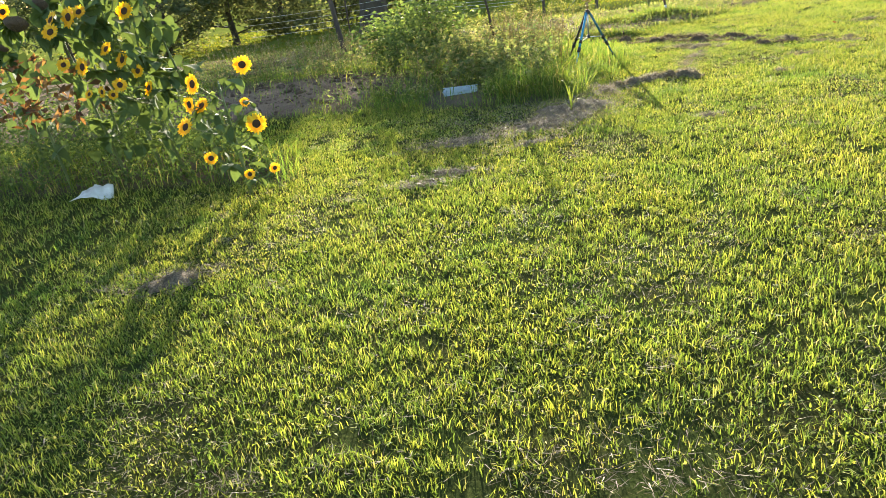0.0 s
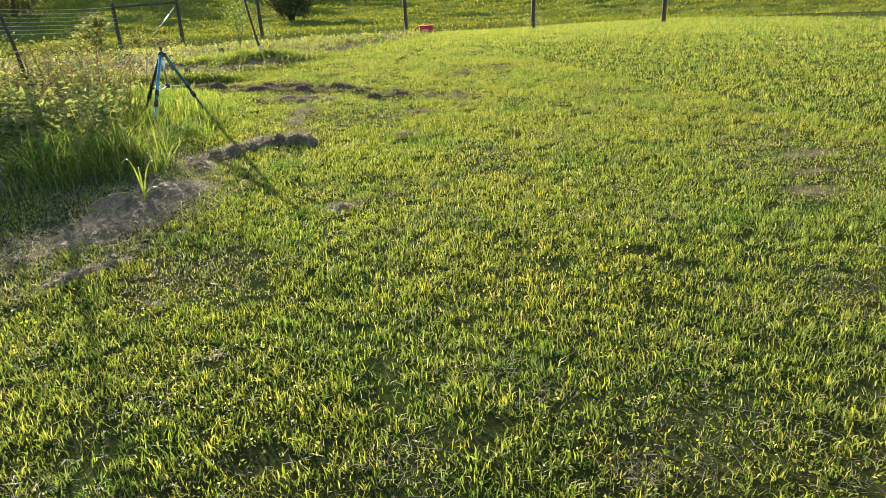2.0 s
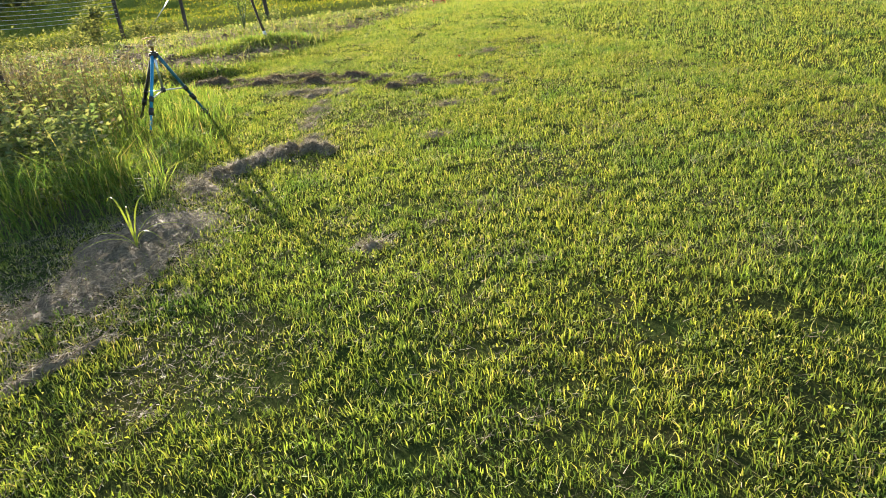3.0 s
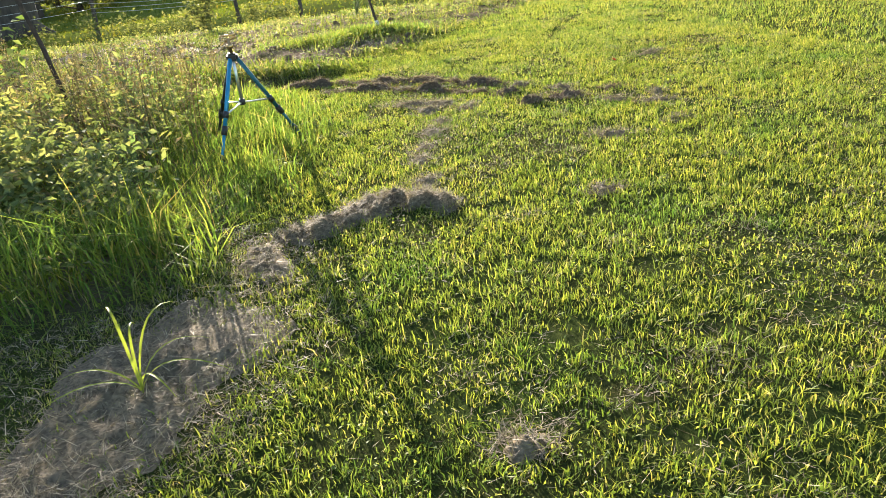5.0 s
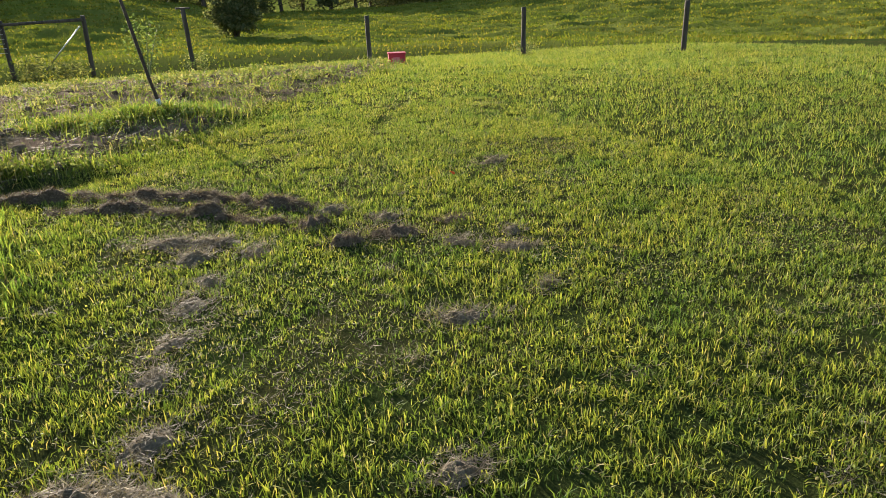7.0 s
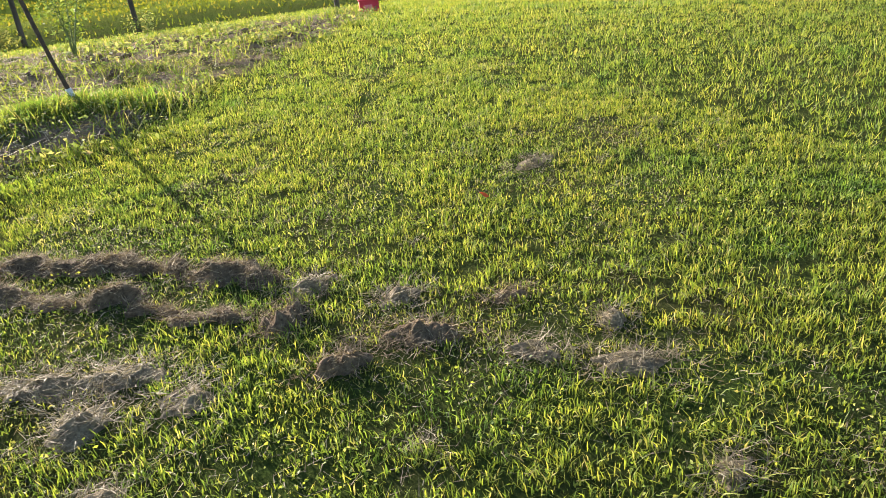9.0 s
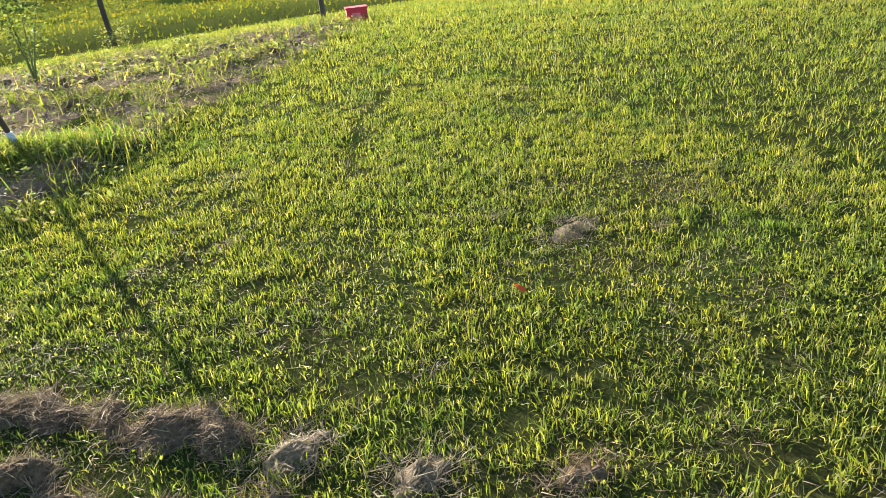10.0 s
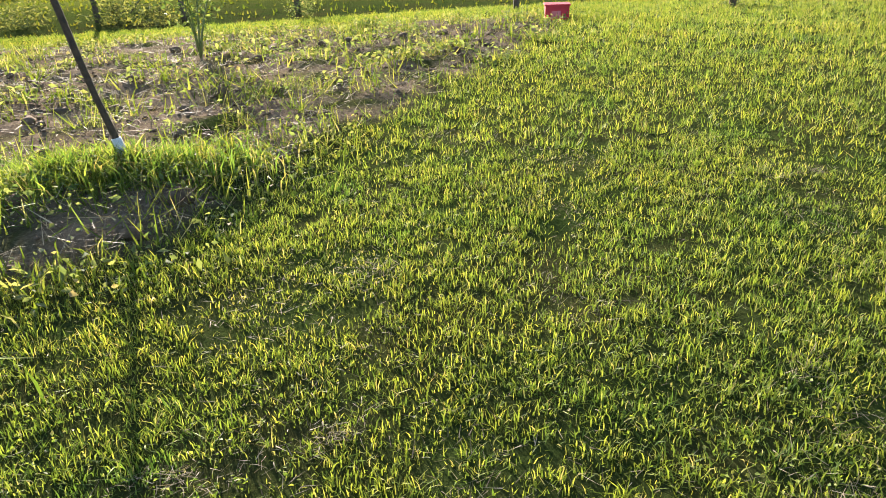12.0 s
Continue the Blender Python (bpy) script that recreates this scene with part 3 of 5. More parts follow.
def build_heap(i, hx, hy, rx, ry, h, turn, dark=0):
    rng = np.random.default_rng(100 + i)
    ob = thing("hay_heap", pose(hx, hy, zed(hx, hy), 0, 0, turn), "turned-up lump of dark brown thatch on the lawn" if dark else "matted heap of grey-brown dry grass clippings on the lawn", "hay heap", "raked hay heaps")
    rings, spokes = 14, 40
    v, f = [(0, 0, h * (0.8 + noise.noise((i * 3.7, 0, 0.4)) * 1.0 + noise.noise((0, 0, i + 0.5)) * 0.7))], []
    for k in range(1, rings + 1):
        for s in range(spokes):
            u, t = k / rings, 2 * math.pi * s / spokes
            e = 1 + 0.22 * math.sin(2 * t + i) + 0.14 * math.sin(5 * t + 2 * i)
            px, py = rx * u * e * math.cos(t), ry * u * e * math.sin(t)
            lump = noise.noise((px * 13 + i * 3.7, py * 13, 0.4)) * 1.0 + noise.noise((px * 34, py * 34, i + 0.5)) * 0.7
            v.append((px, py, h * (1 - u * u) * (0.8 + lump) + 0.012 * (1 - u) - 0.025 * u ** 3))
    for s in range(spokes):
        f.append((0, 1 + s, 1 + (s + 1) % spokes))
    for k in range(rings - 1):
        for s in range(spokes):
            q, w = 1 + k * spokes + s, 1 + k * spokes + (s + 1) % spokes
            f += [(q, q + spokes, w + spokes), (q, w + spokes, w)]
    part("mound", mesh_from("mound", v, f), M_DARKMAT if dark else M_HAYMAT, ob)
    n = int(min(16000, 22000 * rx * ry * 3.14 + 300))
    u, t = rng.random(n) ** 0.6 * 1.6, rng.uniform(0, 2 * math.pi, n)
    e = 1 + 0.22 * np.sin(2 * t + i) + 0.14 * np.sin(5 * t + 2 * i)
    x, y = rx * u * e * np.cos(t), ry * u * e * np.sin(t)
    ragged = rng.random(n) < 0.6 + 0.75 * waves(x, y, 300 + i, 0.16, 3) - 0.25 * u
    x, y, u = x[ragged], y[ragged], u[ragged]
    n = len(x)
    z = np.array([h * max(0, 1 - w * w) * (0.8 + noise.noise((px * 13 + i * 3.7, py * 13, 0.4)) * 1.0 + noise.noise((px * 34, py * 34, i + 0.5)) * 0.7) for px, py, w in zip(x, y, u)]) + rng.uniform(0.0, 0.022, n)
    v, f = blades(x, y, z, rng, rng.uniform(0.025, 0.08, n), rng.uniform(0.0026, 0.0055, n), 0.5, 0.2, thin=True, least=0.9)
    part("straw", mesh_from("straw", v, f), M_THATCH if dark else M_STRAW, ob, "loose dry stalks")["kind"] = "stuff"


def build_row(i, half, h, dark, line):
    """A windrow: a lumpy ridge along a line, broken by low spots, with loose stalks on it."""
    rng = np.random.default_rng(200 + i)
    label = "broken row of dark brown turned-up thatch across the lawn" if dark else "raked row of grey-brown dry clippings on the lawn"
    ob = thing("hay_row", pose(0, 0, 0), label, "hay row", "raked hay rows")
    line = np.array(line)
    run = np.concatenate([[0], np.cumsum(np.hypot(*np.diff(line, axis=0).T))])

    def spot(s, w):
        cx, cy = np.interp(s, run, line[:, 0]), np.interp(s, run, line[:, 1])
        dx, dy = np.interp(s + 0.1, run, line[:, 0]) - np.interp(s - 0.1, run, line[:, 0]), np.interp(s + 0.1, run, line[:, 1]) - np.interp(s - 0.1, run, line[:, 1])
        n = np.hypot(dx, dy) + 1e-9
        bend = 0.05 * waves(s, s * 0, 210 + i, 0.5, 2)
        wide = half * (1 + 0.35 * waves(s, s * 0 + 3, 220 + i, 0.4, 2))
        x, y = cx - dy / n * (w * wide + bend), cy + dx / n * (w * wide + bend)
        lump = 0.62 + 0.9 * waves(x + 0.2 * waves(x, y, 250 + i, 0.6, 2), y + 0.2 * waves(y, x, 251 + i, 0.5, 2), 230 + i, 0.75, 5)
        ends = ease(0, 0.15, s) * ease(0, 0.15, run[-1] - s)
        z = height(x, y) + h * np.clip(1 - w * w, 0, 1) * np.clip(lump, 0, 2) * ends - 0.02 * w * w
        return x, y, z

    S, W = np.meshgrid(np.arange(0, run[-1], 0.022), np.linspace(-1, 1, 13), indexing="ij")
    x, y, z = spot(S.ravel(), W.ravel())
    k = np.arange(S.shape[0] - 1)[:, None] * 13 + np.arange(12)
    q = k.ravel()
    f = np.concatenate([np.stack([q, q + 13, q + 14], 1), np.stack([q, q + 14, q + 1], 1)])
    part("mound", mesh_from("mound", np.stack([x, y, z], 1), f), M_DARKMAT if dark else M_HAYMAT, ob)
    n = int(run[-1] * half * 2 * 15000)
    x, y, z = spot(rng.uniform(0, run[-1], n), rng.normal(0, 0.6, n))
    v, f = blades(x, y, z + rng.uniform(-0.01, 0.015, n), rng, rng.uniform(0.025, 0.08, n), rng.uniform(0.0026, 0.0055, n), 0.5, 0.2, thin=True, least=0.9)
    part("straw", mesh_from("straw", v, f), M_THATCH if dark else M_STRAW, ob, "loose dry stalks")["kind"] = "stuff"


M_HAYMAT = plain("matted_hay", (0.1, 0.082, 0.058), (0.25, 0.21, 0.145), 60, 0.95, bump_d=0.02, spec=0.1)
M_DARKMAT = plain("matted_thatch", (0.07, 0.052, 0.037), (0.19, 0.145, 0.1), 50, 0.95, bump_d=0.02, spec=0.05)
build_lawn()
build_clover()
build_pasture()
build_clippings()
for i, row in enumerate(HEAPS):
    build_heap(i, *row[:4], row[4] * 0.42, *row[5:])
for i, row in enumerate(ROWS):
    build_row(i, *row)


# ---- plants of the plot and the bank ----
def build_plot_weeds():
    """Low weeds and grass tufts in clumps over the bare plot."""
    rng = np.random.default_rng(21)
    pieces, low = [], []
    x, y = scatter(rng, -10, 9, 13.3, 26, 5.0)
    keep = (inside(PLOT, x, y) > -0.1) & (rng.random(len(x)) < 0.6 + 0.8 * waves(x, y, 22, 2.2, 3))
    for cx, cy in zip(x[keep], y[keep]):
        near = 1 if cy < 19 else 0.55
        n = int(rng.integers(26, 70) * near)
        s = rng.uniform(0.12, 0.34)
        px, py = cx + rng.normal(0, s, n) * 0.7, cy + rng.normal(0, s, n) * 0.7
        pieces.append(blades(px, py, height(px, py) - 0.005, rng, rng.uniform(0.07, 0.24, n) * (0.7 + s), rng.uniform(0.008, 0.016, n) / near, 0.6, 0.6, thin=True))
        if rng.random() < 0.6:
            n = int(55 * near)
            px, py = cx + rng.normal(0, s, n), cy + rng.normal(0, s, n)
            low.append(leaves(np.stack([px, py, height(px, py) + rng.uniform(0.01, 0.14, n)], 1), rng, rng.uniform(0.022, 0.055, n) / near, 0.6, 0.55))
    # the grassy berm at the foot of the leaning stake, and the edge of the trench
    for cx, cy, sx, sy, n, tall in ((1.9, 16.2, 0.6, 0.22, 1000, 0.16), (2.6, 16.3, 0.35, 0.2, 500, 0.16), (0.8, 14.2, 0.5, 0.15, 500, 0.17), (-0.2, 14.3, 0.6, 0.2, 500, 0.2), (-1.6, 14.4, 0.7, 0.3, 600, 0.22), (3.3, 16.9, 0.3, 0.3, 200, 0.14), (2.2, 14.9, 0.35, 0.15, 260, 0.12)):
        px, py = cx + rng.normal(0, sx, n), cy + rng.normal(0, sy, n)
        pieces.append(blades(px, py, height(px, py) - 0.005, rng, rng.uniform(0.4, 1.0, n) * tall, rng.uniform(0.006, 0.012, n), 0.55, 0.7))
        m = n // 2
        px, py = cx + rng.normal(0, sx, m), cy + rng.normal(0, sy, m)
        low.append(leaves(np.stack([px, py, height(px, py) + rng.uniform(0.02, tall * 0.6, m)], 1), rng, rng.uniform(0.03, 0.07, m), 0.5, 0.5))
    lush = []
    for cx, cy, sx, sy, n, tall in ((1.75, 16.2, 0.42, 0.18, 1300, 0.2), (2.4, 16.22, 0.36, 0.18, 1200, 0.22), (1.1, 16.3, 0.4, 0.2, 700, 0.18), (0.9, 14.25, 0.5, 0.12, 700, 0.16), (-0.2, 14.35, 0.5, 0.16, 600, 0.18), (2.9, 16.5, 0.25, 0.2, 350, 0.13)):
        px, py = cx + rng.normal(0, sx, n), cy + rng.normal(0, sy, n)
        lush.append(blades(px, py, height(px, py) - 0.005, rng, rng.uniform(0.4, 1.0, n) * tall, rng.uniform(0.006, 0.012, n), 0.95, 0.9))
    stuff("long_grass", mesh_from("berm_long_grass", *joined(lush)), M_TALL, "dense green tufts on the berm round a stake", "grass")
    stuff("plot_grass", mesh_from("plot_grass", *joined(pieces)), M_PLOT, "clumps of green grass growing on the bare garden plot", "grass")
    stuff("plot_weeds", mesh_from("plot_weeds", *joined(low)), M_WEED, "low leafy weeds on the bare garden plot", "weeds")
    # dead stalks lying about
    x, y = scatter(rng, -7, 8.5, 13.4, 25.5, 130)
    keep = inside(PLOT, x, y) > 0
    x, y = x[keep], y[keep]
    v, f = blades(x, y, height(x, y) + rng.uniform(0.005, 0.05, len(x)), rng, rng.uniform(0.08, 0.3, len(x)), rng.uniform(0.006, 0.012, len(x)), 0.3, 0.1, thin=True, least=1.1)
    stuff("dead_stalks", mesh_from("dead_stalks", v, f), M_STRAW, "dead stalks lying on the bare soil", "stalks")


def build_bank():
    """The overgrown strip: long grass in front, leafy weeds and dry seed heads behind."""
    rng = np.random.default_rng(22)
    x, y = scatter(rng, -7, 1.0, 8.0, 14.0, 520)
    d = inside(BANK, x, y) + 0.12 * rng.normal(0, 1, len(x))
    bare = soil_gap(x, y)
    keep = (d > -0.05) & (rng.random(len(x)) < (1 - 0.92 * bare) * (0.55 + 0.5 * waves(x, y, 23, 0.8, 3))) & (heap_cover(x, y) < 0.5) & ((np.abs(x + 1.15) > 0.3) | (y > 9.45) | (y < 9.0))
    x, y, d = x[keep], y[keep], d[keep]
    tall = rng.uniform(0.1, 0.28, len(x)) * (1 + 0.35 * np.exp(-((x - 0.05) / 0.45) ** 2 - ((y - 9.7) / 0.9) ** 2)) * (0.55 + 0.6 * ease(0, 0.8, d)) * (1 + 0.3 * waves(x, y, 24, 1.1, 2))
    v, f = blades(x, y, height(x, y) - 0.01, rng, tall, rng.uniform(0.005, 0.010, len(x)), 0.7, 0.8)
    stuff("long_grass", mesh_from("bank_long_grass", v, f), M_TALL, "long uncut green grass along the garden edge", "grass")
    x, y = scatter(rng, -2.4, 0.5, 8.3, 9.6, 2000)
    rise = np.exp(-((y - 8.8) / 0.3) ** 2) * ease(-0.9, -0.45, x)
    keep = (heap_cover(x, y) < 0.6) & ((np.abs(x + 1.15) > 0.36) | (y > 9.5)) & (x < 0.5 - 0.19 * (y - 8.4) + 0.08 * rng.normal(0, 1, len(x))) & (y > 8.45 + 0.12 * rng.normal(0, 1, len(x))) & (rng.random(len(x)) < 0.5 + 0.75 * waves(x, y, 29, 0.4, 3))
    x, y, rise = x[keep], y[keep], rise[keep]
    v, f = blades(x, y, height(x, y) - 0.005, rng, rng.uniform(0.55, 1.05, len(x)) * (0.16 + 0.36 * rise) * (1 + 0.4 * waves(x, y, 30, 0.35, 2)), rng.uniform(0.005, 0.01, len(x)), 0.75, 1.0)
    stuff("long_grass", mesh_from("fringe_long_grass", v, f), M_TALL, "bright long grass arching beside the hay heap", "grass")
    x, y = scatter(rng, -0.4, 1.5, 9.0, 13.4, 1700)
    d = inside(EDGE, x, y) + 0.1 * rng.normal(0, 1, len(x))
    keep = (d > 0) & (heap_cover(x, y) < 0.5) & (rng.random(len(x)) < 0.55 + 0.5 * waves(x, y, 27, 0.5, 2))
    x, y, d = x[keep], y[keep], d[keep]
    v, f = blades(x, y, height(x, y) - 0.005, rng, rng.uniform(0.1, 0.26, len(x)) * (0.45 + 0.6 * ease(0, 0.35, d)), rng.uniform(0.005, 0.009, len(x)), 0.5, 0.8)
    stuff("long_grass", mesh_from("edge_long_grass", v, f), M_TALL, "lush unmown green grass round the tripod feet", "grass")
    x, y = scatter(rng, -7.5, 0.4, 8.6, 14.2, 800)
    d = inside(BANK, x, y)
    bare = soil_gap(x, y)
    grow = waves(x, y, 25, 1.4, 3)
    keep = (d > 0.25) & ((np.abs(x + 1.15) > 0.34) | (y > 9.5)) & (rng.random(len(x)) < (1 - 0.95 * bare) * (0.45 + 0.7 * grow + 0.3 * ease(10.2, 11.5, y))) & (x < 0.15 - 0.25 * (y < 10.5))
    x, y, grow, d = x[keep], y[keep], grow[keep], d[keep]
    top = (0.18 + 0.3 * ease(0.3, 1.4, d) * ease(9.4, 11.4, y)) * (1 + 0.55 * grow) + 0.1 * np.exp(-((x + 0.45) / 0.55) ** 2 - ((y - 11.1) / 0.8) ** 2)
    z = height(x, y) + top * rng.random(len(x)) ** 0.6
    v, f = leaves(np.stack([x, y, z], 1), rng, rng.uniform(0.03, 0.075, len(x)), 0.4, 0.45)
    stuff("bank_weeds", mesh_from("bank_weeds", v, f), M_WEED, "tangled leafy green weeds in the overgrown bank", "weeds")
    # dry upright stems with seed heads
    n = 760
    x, y = np.append(rng.uniform(-7.5, 0.25, n - 70), rng.normal(-0.45, 0.4, 70)), np.append(rng.uniform(10.4, 16.5, n - 70), rng.normal(11.2, 0.7, 70))
    keep = (soil_gap(x, y) < 0.3) & (x < 0.3) & (y > 10) & (y < np.where(x > -2.5, 14.2, 16.5))
    x, y = x[keep], y[keep]
    pieces = []
    for cx, cy in zip(x, y):
        hgt = rng.uniform(0.3, 0.72) + (0.15 if -1.3 < cx < 0.2 and cy < 12.5 else 0)
        lx, ly = rng.normal(0, 0.09, 2)
        gz = zed(cx, cy)
        pieces.append(tube([(cx, cy, gz), (cx + lx * 0.5, cy + ly * 0.5, gz + hgt * 0.6), (cx + lx, cy + ly, gz + hgt)], (0.005, 0.004, 0.002), 4))
        m = 16
        k = rng.uniform(0.6, 1.0, m)
        c = np.stack([cx + lx * k + rng.normal(0, 0.022, m), cy + ly * k + rng.normal(0, 0.022, m), gz + hgt * k], 1)
        pieces.append(leaves(c, rng, rng.uniform(0.02, 0.05, m), 0.2, 0.35))
    stuff("seed_stems", mesh_from("seed_stems", *joined(pieces)), M_SEED, "dry brown weed stems with seed heads", "weeds")


def build_shrub(name, x, y, hgt, wide, seed, count, leaf, label, material=None, stems=9, group=""):
    rng = np.random.default_rng(seed)
    ob = thing(name, pose(x, y, zed(x, y)), label, "shrub", group)
    tips = []
    for _ in range(stems):
        a, o = rng.uniform(0, 2 * math.pi), rng.uniform(0.1, 1) * wide / 2
        top = hgt * rng.uniform(0.75, 1.0) * (1 - 0.35 * (2 * o / wide) ** 2)
        p = [(0.1 * wide * math.cos(a) * u + o * math.cos(a) * u ** 1.4, o * math.sin(a) * u ** 1.4, top * u) for u in (0, 0.3, 0.6, 0.85, 1)]
        tube_part("stem", p, [0.012 * hgt * (1 - 0.75 * u) for u in (0, 0.3, 0.6, 0.85, 1)], M_STEM, ob, sides=5)
        tips.append(p)
    c = []
    for _ in range(count):
        p = tips[rng.integers(len(tips))]
        u = rng.uniform(0.15, 1.0) ** 0.7
        k = min(int(u * 4), 3)
        b = Vector(p[k]).lerp(Vector(p[k + 1]), u * 4 - k)
        s = 0.11 * wide + 0.03
        c.append((b.x + rng.normal(0, s), b.y + rng.normal(0, s), max(0.04, b.z + rng.normal(0, s * 0.8))))
    v, f = leaves(np.array(c), rng, rng.uniform(0.6, 1.3, count) * leaf, 0.5, 0.5)
    part("foliage", mesh_from("foliage", v, f), material or M_SHRUB, ob)
    return ob


def build_clods():
    """Lumps of dug earth on the plot and in the unplanted patch."""
    rng = np.random.default_rng(29)
    x, y = np.concatenate([scatter(rng, -2, 7.5, 13.5, 23, 34), scatter(rng, -7, -2, 9, 12.5, 45)], 1)
    keep = ((inside(PLOT, x, y) > 0) | (soil_gap(x, y) > 0.6)) & (bareness(x, y) > 0.3)
    x, y = x[keep], y[keep]
    n = len(x)
    t = (1 + 5 ** 0.5) / 2
    ico = np.array([(-1, t, 0), (1, t, 0), (-1, -t, 0), (1, -t, 0), (0, -1, t), (0, 1, t), (0, -1, -t), (0, 1, -t), (t, 0, -1), (t, 0, 1), (-t, 0, -1), (-t, 0, 1)]) / 1.9
    tri = np.array([(0, 11, 5), (0, 5, 1), (0, 1, 7), (0, 7, 10), (0, 10, 11), (1, 5, 9), (5, 11, 4), (11, 10, 2), (10, 7, 6), (7, 1, 8), (3, 9, 4), (3, 4, 2), (3, 2, 6), (3, 6, 8), (3, 8, 9), (4, 9, 5), (2, 4, 11), (6, 2, 10), (8, 6, 7), (9, 8, 1)])
    size = rng.uniform(0.008, 0.022, n) * (1 + 2.2 * (rng.random(n) < 0.12))
    v = ico[None] * rng.uniform(0.65, 1.3, (n, 12, 1)) * size[:, None, None] * rng.uniform(0.7, 1.3, (n, 1, 3)) * np.array((1.2, 1.2, 0.75))
    v += np.stack([x, y, height(x, y) + size * 0.3], 1)[:, None]
    f = tri[None] + 12 * np.arange(n)[:, None, None]
    stuff("soil_clods", mesh_from("soil_clods", v, f), M_CLOD, "lumps of dry brown earth on the dug plot", "soil")


M_CLOD = plain("dry_earth", (0.07, 0.05, 0.036), (0.17, 0.128, 0.092), 18, 0.95, bump_d=0.004, spec=0.05)
build_clods()
build_plot_weeds()
build_bank()
build_shrub("leafy_shrub", -1.95, 11.4, 1.3, 1.3, 31, 1900, 0.09, "bushy green weed shrub in the overgrown bank", stems=14)
build_shrub("leafy_shrub", -2.75, 12.1, 1.0, 1.1, 32, 1200, 0.1, "bushy green weed shrub in the overgrown bank", stems=11)
build_shrub("leafy_shrub", -1.0, 11.2, 0.72, 1.0, 33, 520, 0.07, "low green weed shrub beside the tripod", M_WEED, stems=9)
build_shrub("leafy_shrub", -0.22, 10.95, 0.7, 0.8, 40, 380, 0.06, "upright green weeds close beside the tripod", M_WEED, stems=12)
build_shrub("leafy_shrub", -0.35, 11.9, 0.6, 0.9, 41, 300, 0.06, "upright green weeds close beside the tripod", M_WEED, stems=11)
build_shrub("leafy_shrub", -0.12, 9.45, 0.5, 0.75, 42, 600, 0.055, "upright leafy weed among long grass", M_WEED, stems=12)
build_shrub("leafy_shrub", -1.25, 10.3, 0.75, 1.0, 43, 900, 0.075, "leafy green weed behind a pale tub", M_WEED, stems=12)
build_shrub("leafy_shrub", -0.6, 9.95, 0.62, 0.95, 34, 900, 0.07, "low spreading weed beside the long grass", M_WEED, stems=9)
build_shrub("leafy_shrub", -0.9, 9.75, 0.35, 0.7, 35, 500, 0.08, "low spreading weed behind a pale tub", M_WEED, stems=9)
build_shrub("sapling", -1.0, 23.2, 1.15, 0.75, 36, 420, 0.14, "slender young plant with pale drooping leaves", M_TREE2, stems=6)
build_shrub("sapling", 2.4, 21.4, 1.45, 0.75, 37, 420, 0.08, "thin dark sapling on the bare plot", M_SHRUB, stems=4)
build_shrub("leafy_shrub", 13.2, 25.4, 0.4, 1.0, 38, 420, 0.07, "low weed at the foot of a fence post", M_WEED)
build_shrub("leafy_shrub", 4.3, 30.2, 0.5, 1.0, 39, 420, 0.08, "low weed at the foot of a fence post", M_WEED)
for k, (x, y, h, w) in enumerate(((-5.6, 31.5, 1.0, 1.6), (-4.2, 31.6, 0.55, 1.6), (-2.6, 31.8, 0.6, 1.7), (-0.4, 31.7, 0.6, 1.4), (0.5, 31.2, 0.5, 1.2), (-7.5, 31.0, 0.7, 1.8), (-9.5, 30.5, 0.7, 2.0))):
    build_shrub("leafy_shrub", x, y, h, w, 60 + k, 420, 0.12, "pale weeds grown up along the fence", M_TREE2, group="weeds along the fence")


# ---- sunflowers ----
def leaf_mesh(name, length, seed):
    """A heart-shaped, drooping leaf with a raised rib."""
    rng = random.Random(seed)
    rows, v, f = 8, [], []
    for i in range(rows + 1):
        u = i / rows
        w = length * 0.42 * math.sin(math.pi * min(1, u * 0.93 + 0.07)) ** 0.75 * (1.15 - 0.5 * u)
        z = -0.45 * length * u * u + 0.04 * length
        for j in (-1, -0.5, 0, 0.5, 1):
            v.append((w * j, length * u - 0.12 * length * abs(j) * (1 - u), z + 0.12 * w * abs(j) + 0.02 * length * math.sin(7 * u + 3 * j + rng.random())))
    for i in range(rows):
        for j in range(4):
            q = i * 5 + j
            f += [(q, q + 1, q + 6), (q, q + 6, q + 5)]
    me = mesh_from(name, v, f)
    me.polygons.foreach_set("use_smooth", [True] * len(me.polygons))
    return me


def petals_mesh(seed):
    rng = random.Random(seed)
    v, f = [], []
    for ring, n in ((0, 17), (1, 15)):
        for k in range(n):
            a = 2 * math.pi * (k + 0.5 * ring) / n + rng.uniform(-0.08, 0.08)
            L, w, lift = rng.uniform(0.85, 1.08), 0.15, rng.uniform(-0.05, 0.22)
            d, s = Vector((math.cos(a), math.sin(a), 0)), Vector((-math.sin(a), math.cos(a), 0))
            o = len(v)
            for u, ww in ((0.38, 0.55), (0.62, 1.0), (0.84, 0.75), (1.0, 0.05)):
                p = d * (u * L) + Vector((0, 0, lift * (u - 0.38) * 1.4 - 0.03 * ring))
                v += [tuple(p - s * w * ww), tuple(p + s * w * ww)]
            for i in range(3):
                q = o + 2 * i
                f += [(q, q + 1, q + 3), (q, q + 3, q + 2)]
    return mesh_from("petals", v, f)


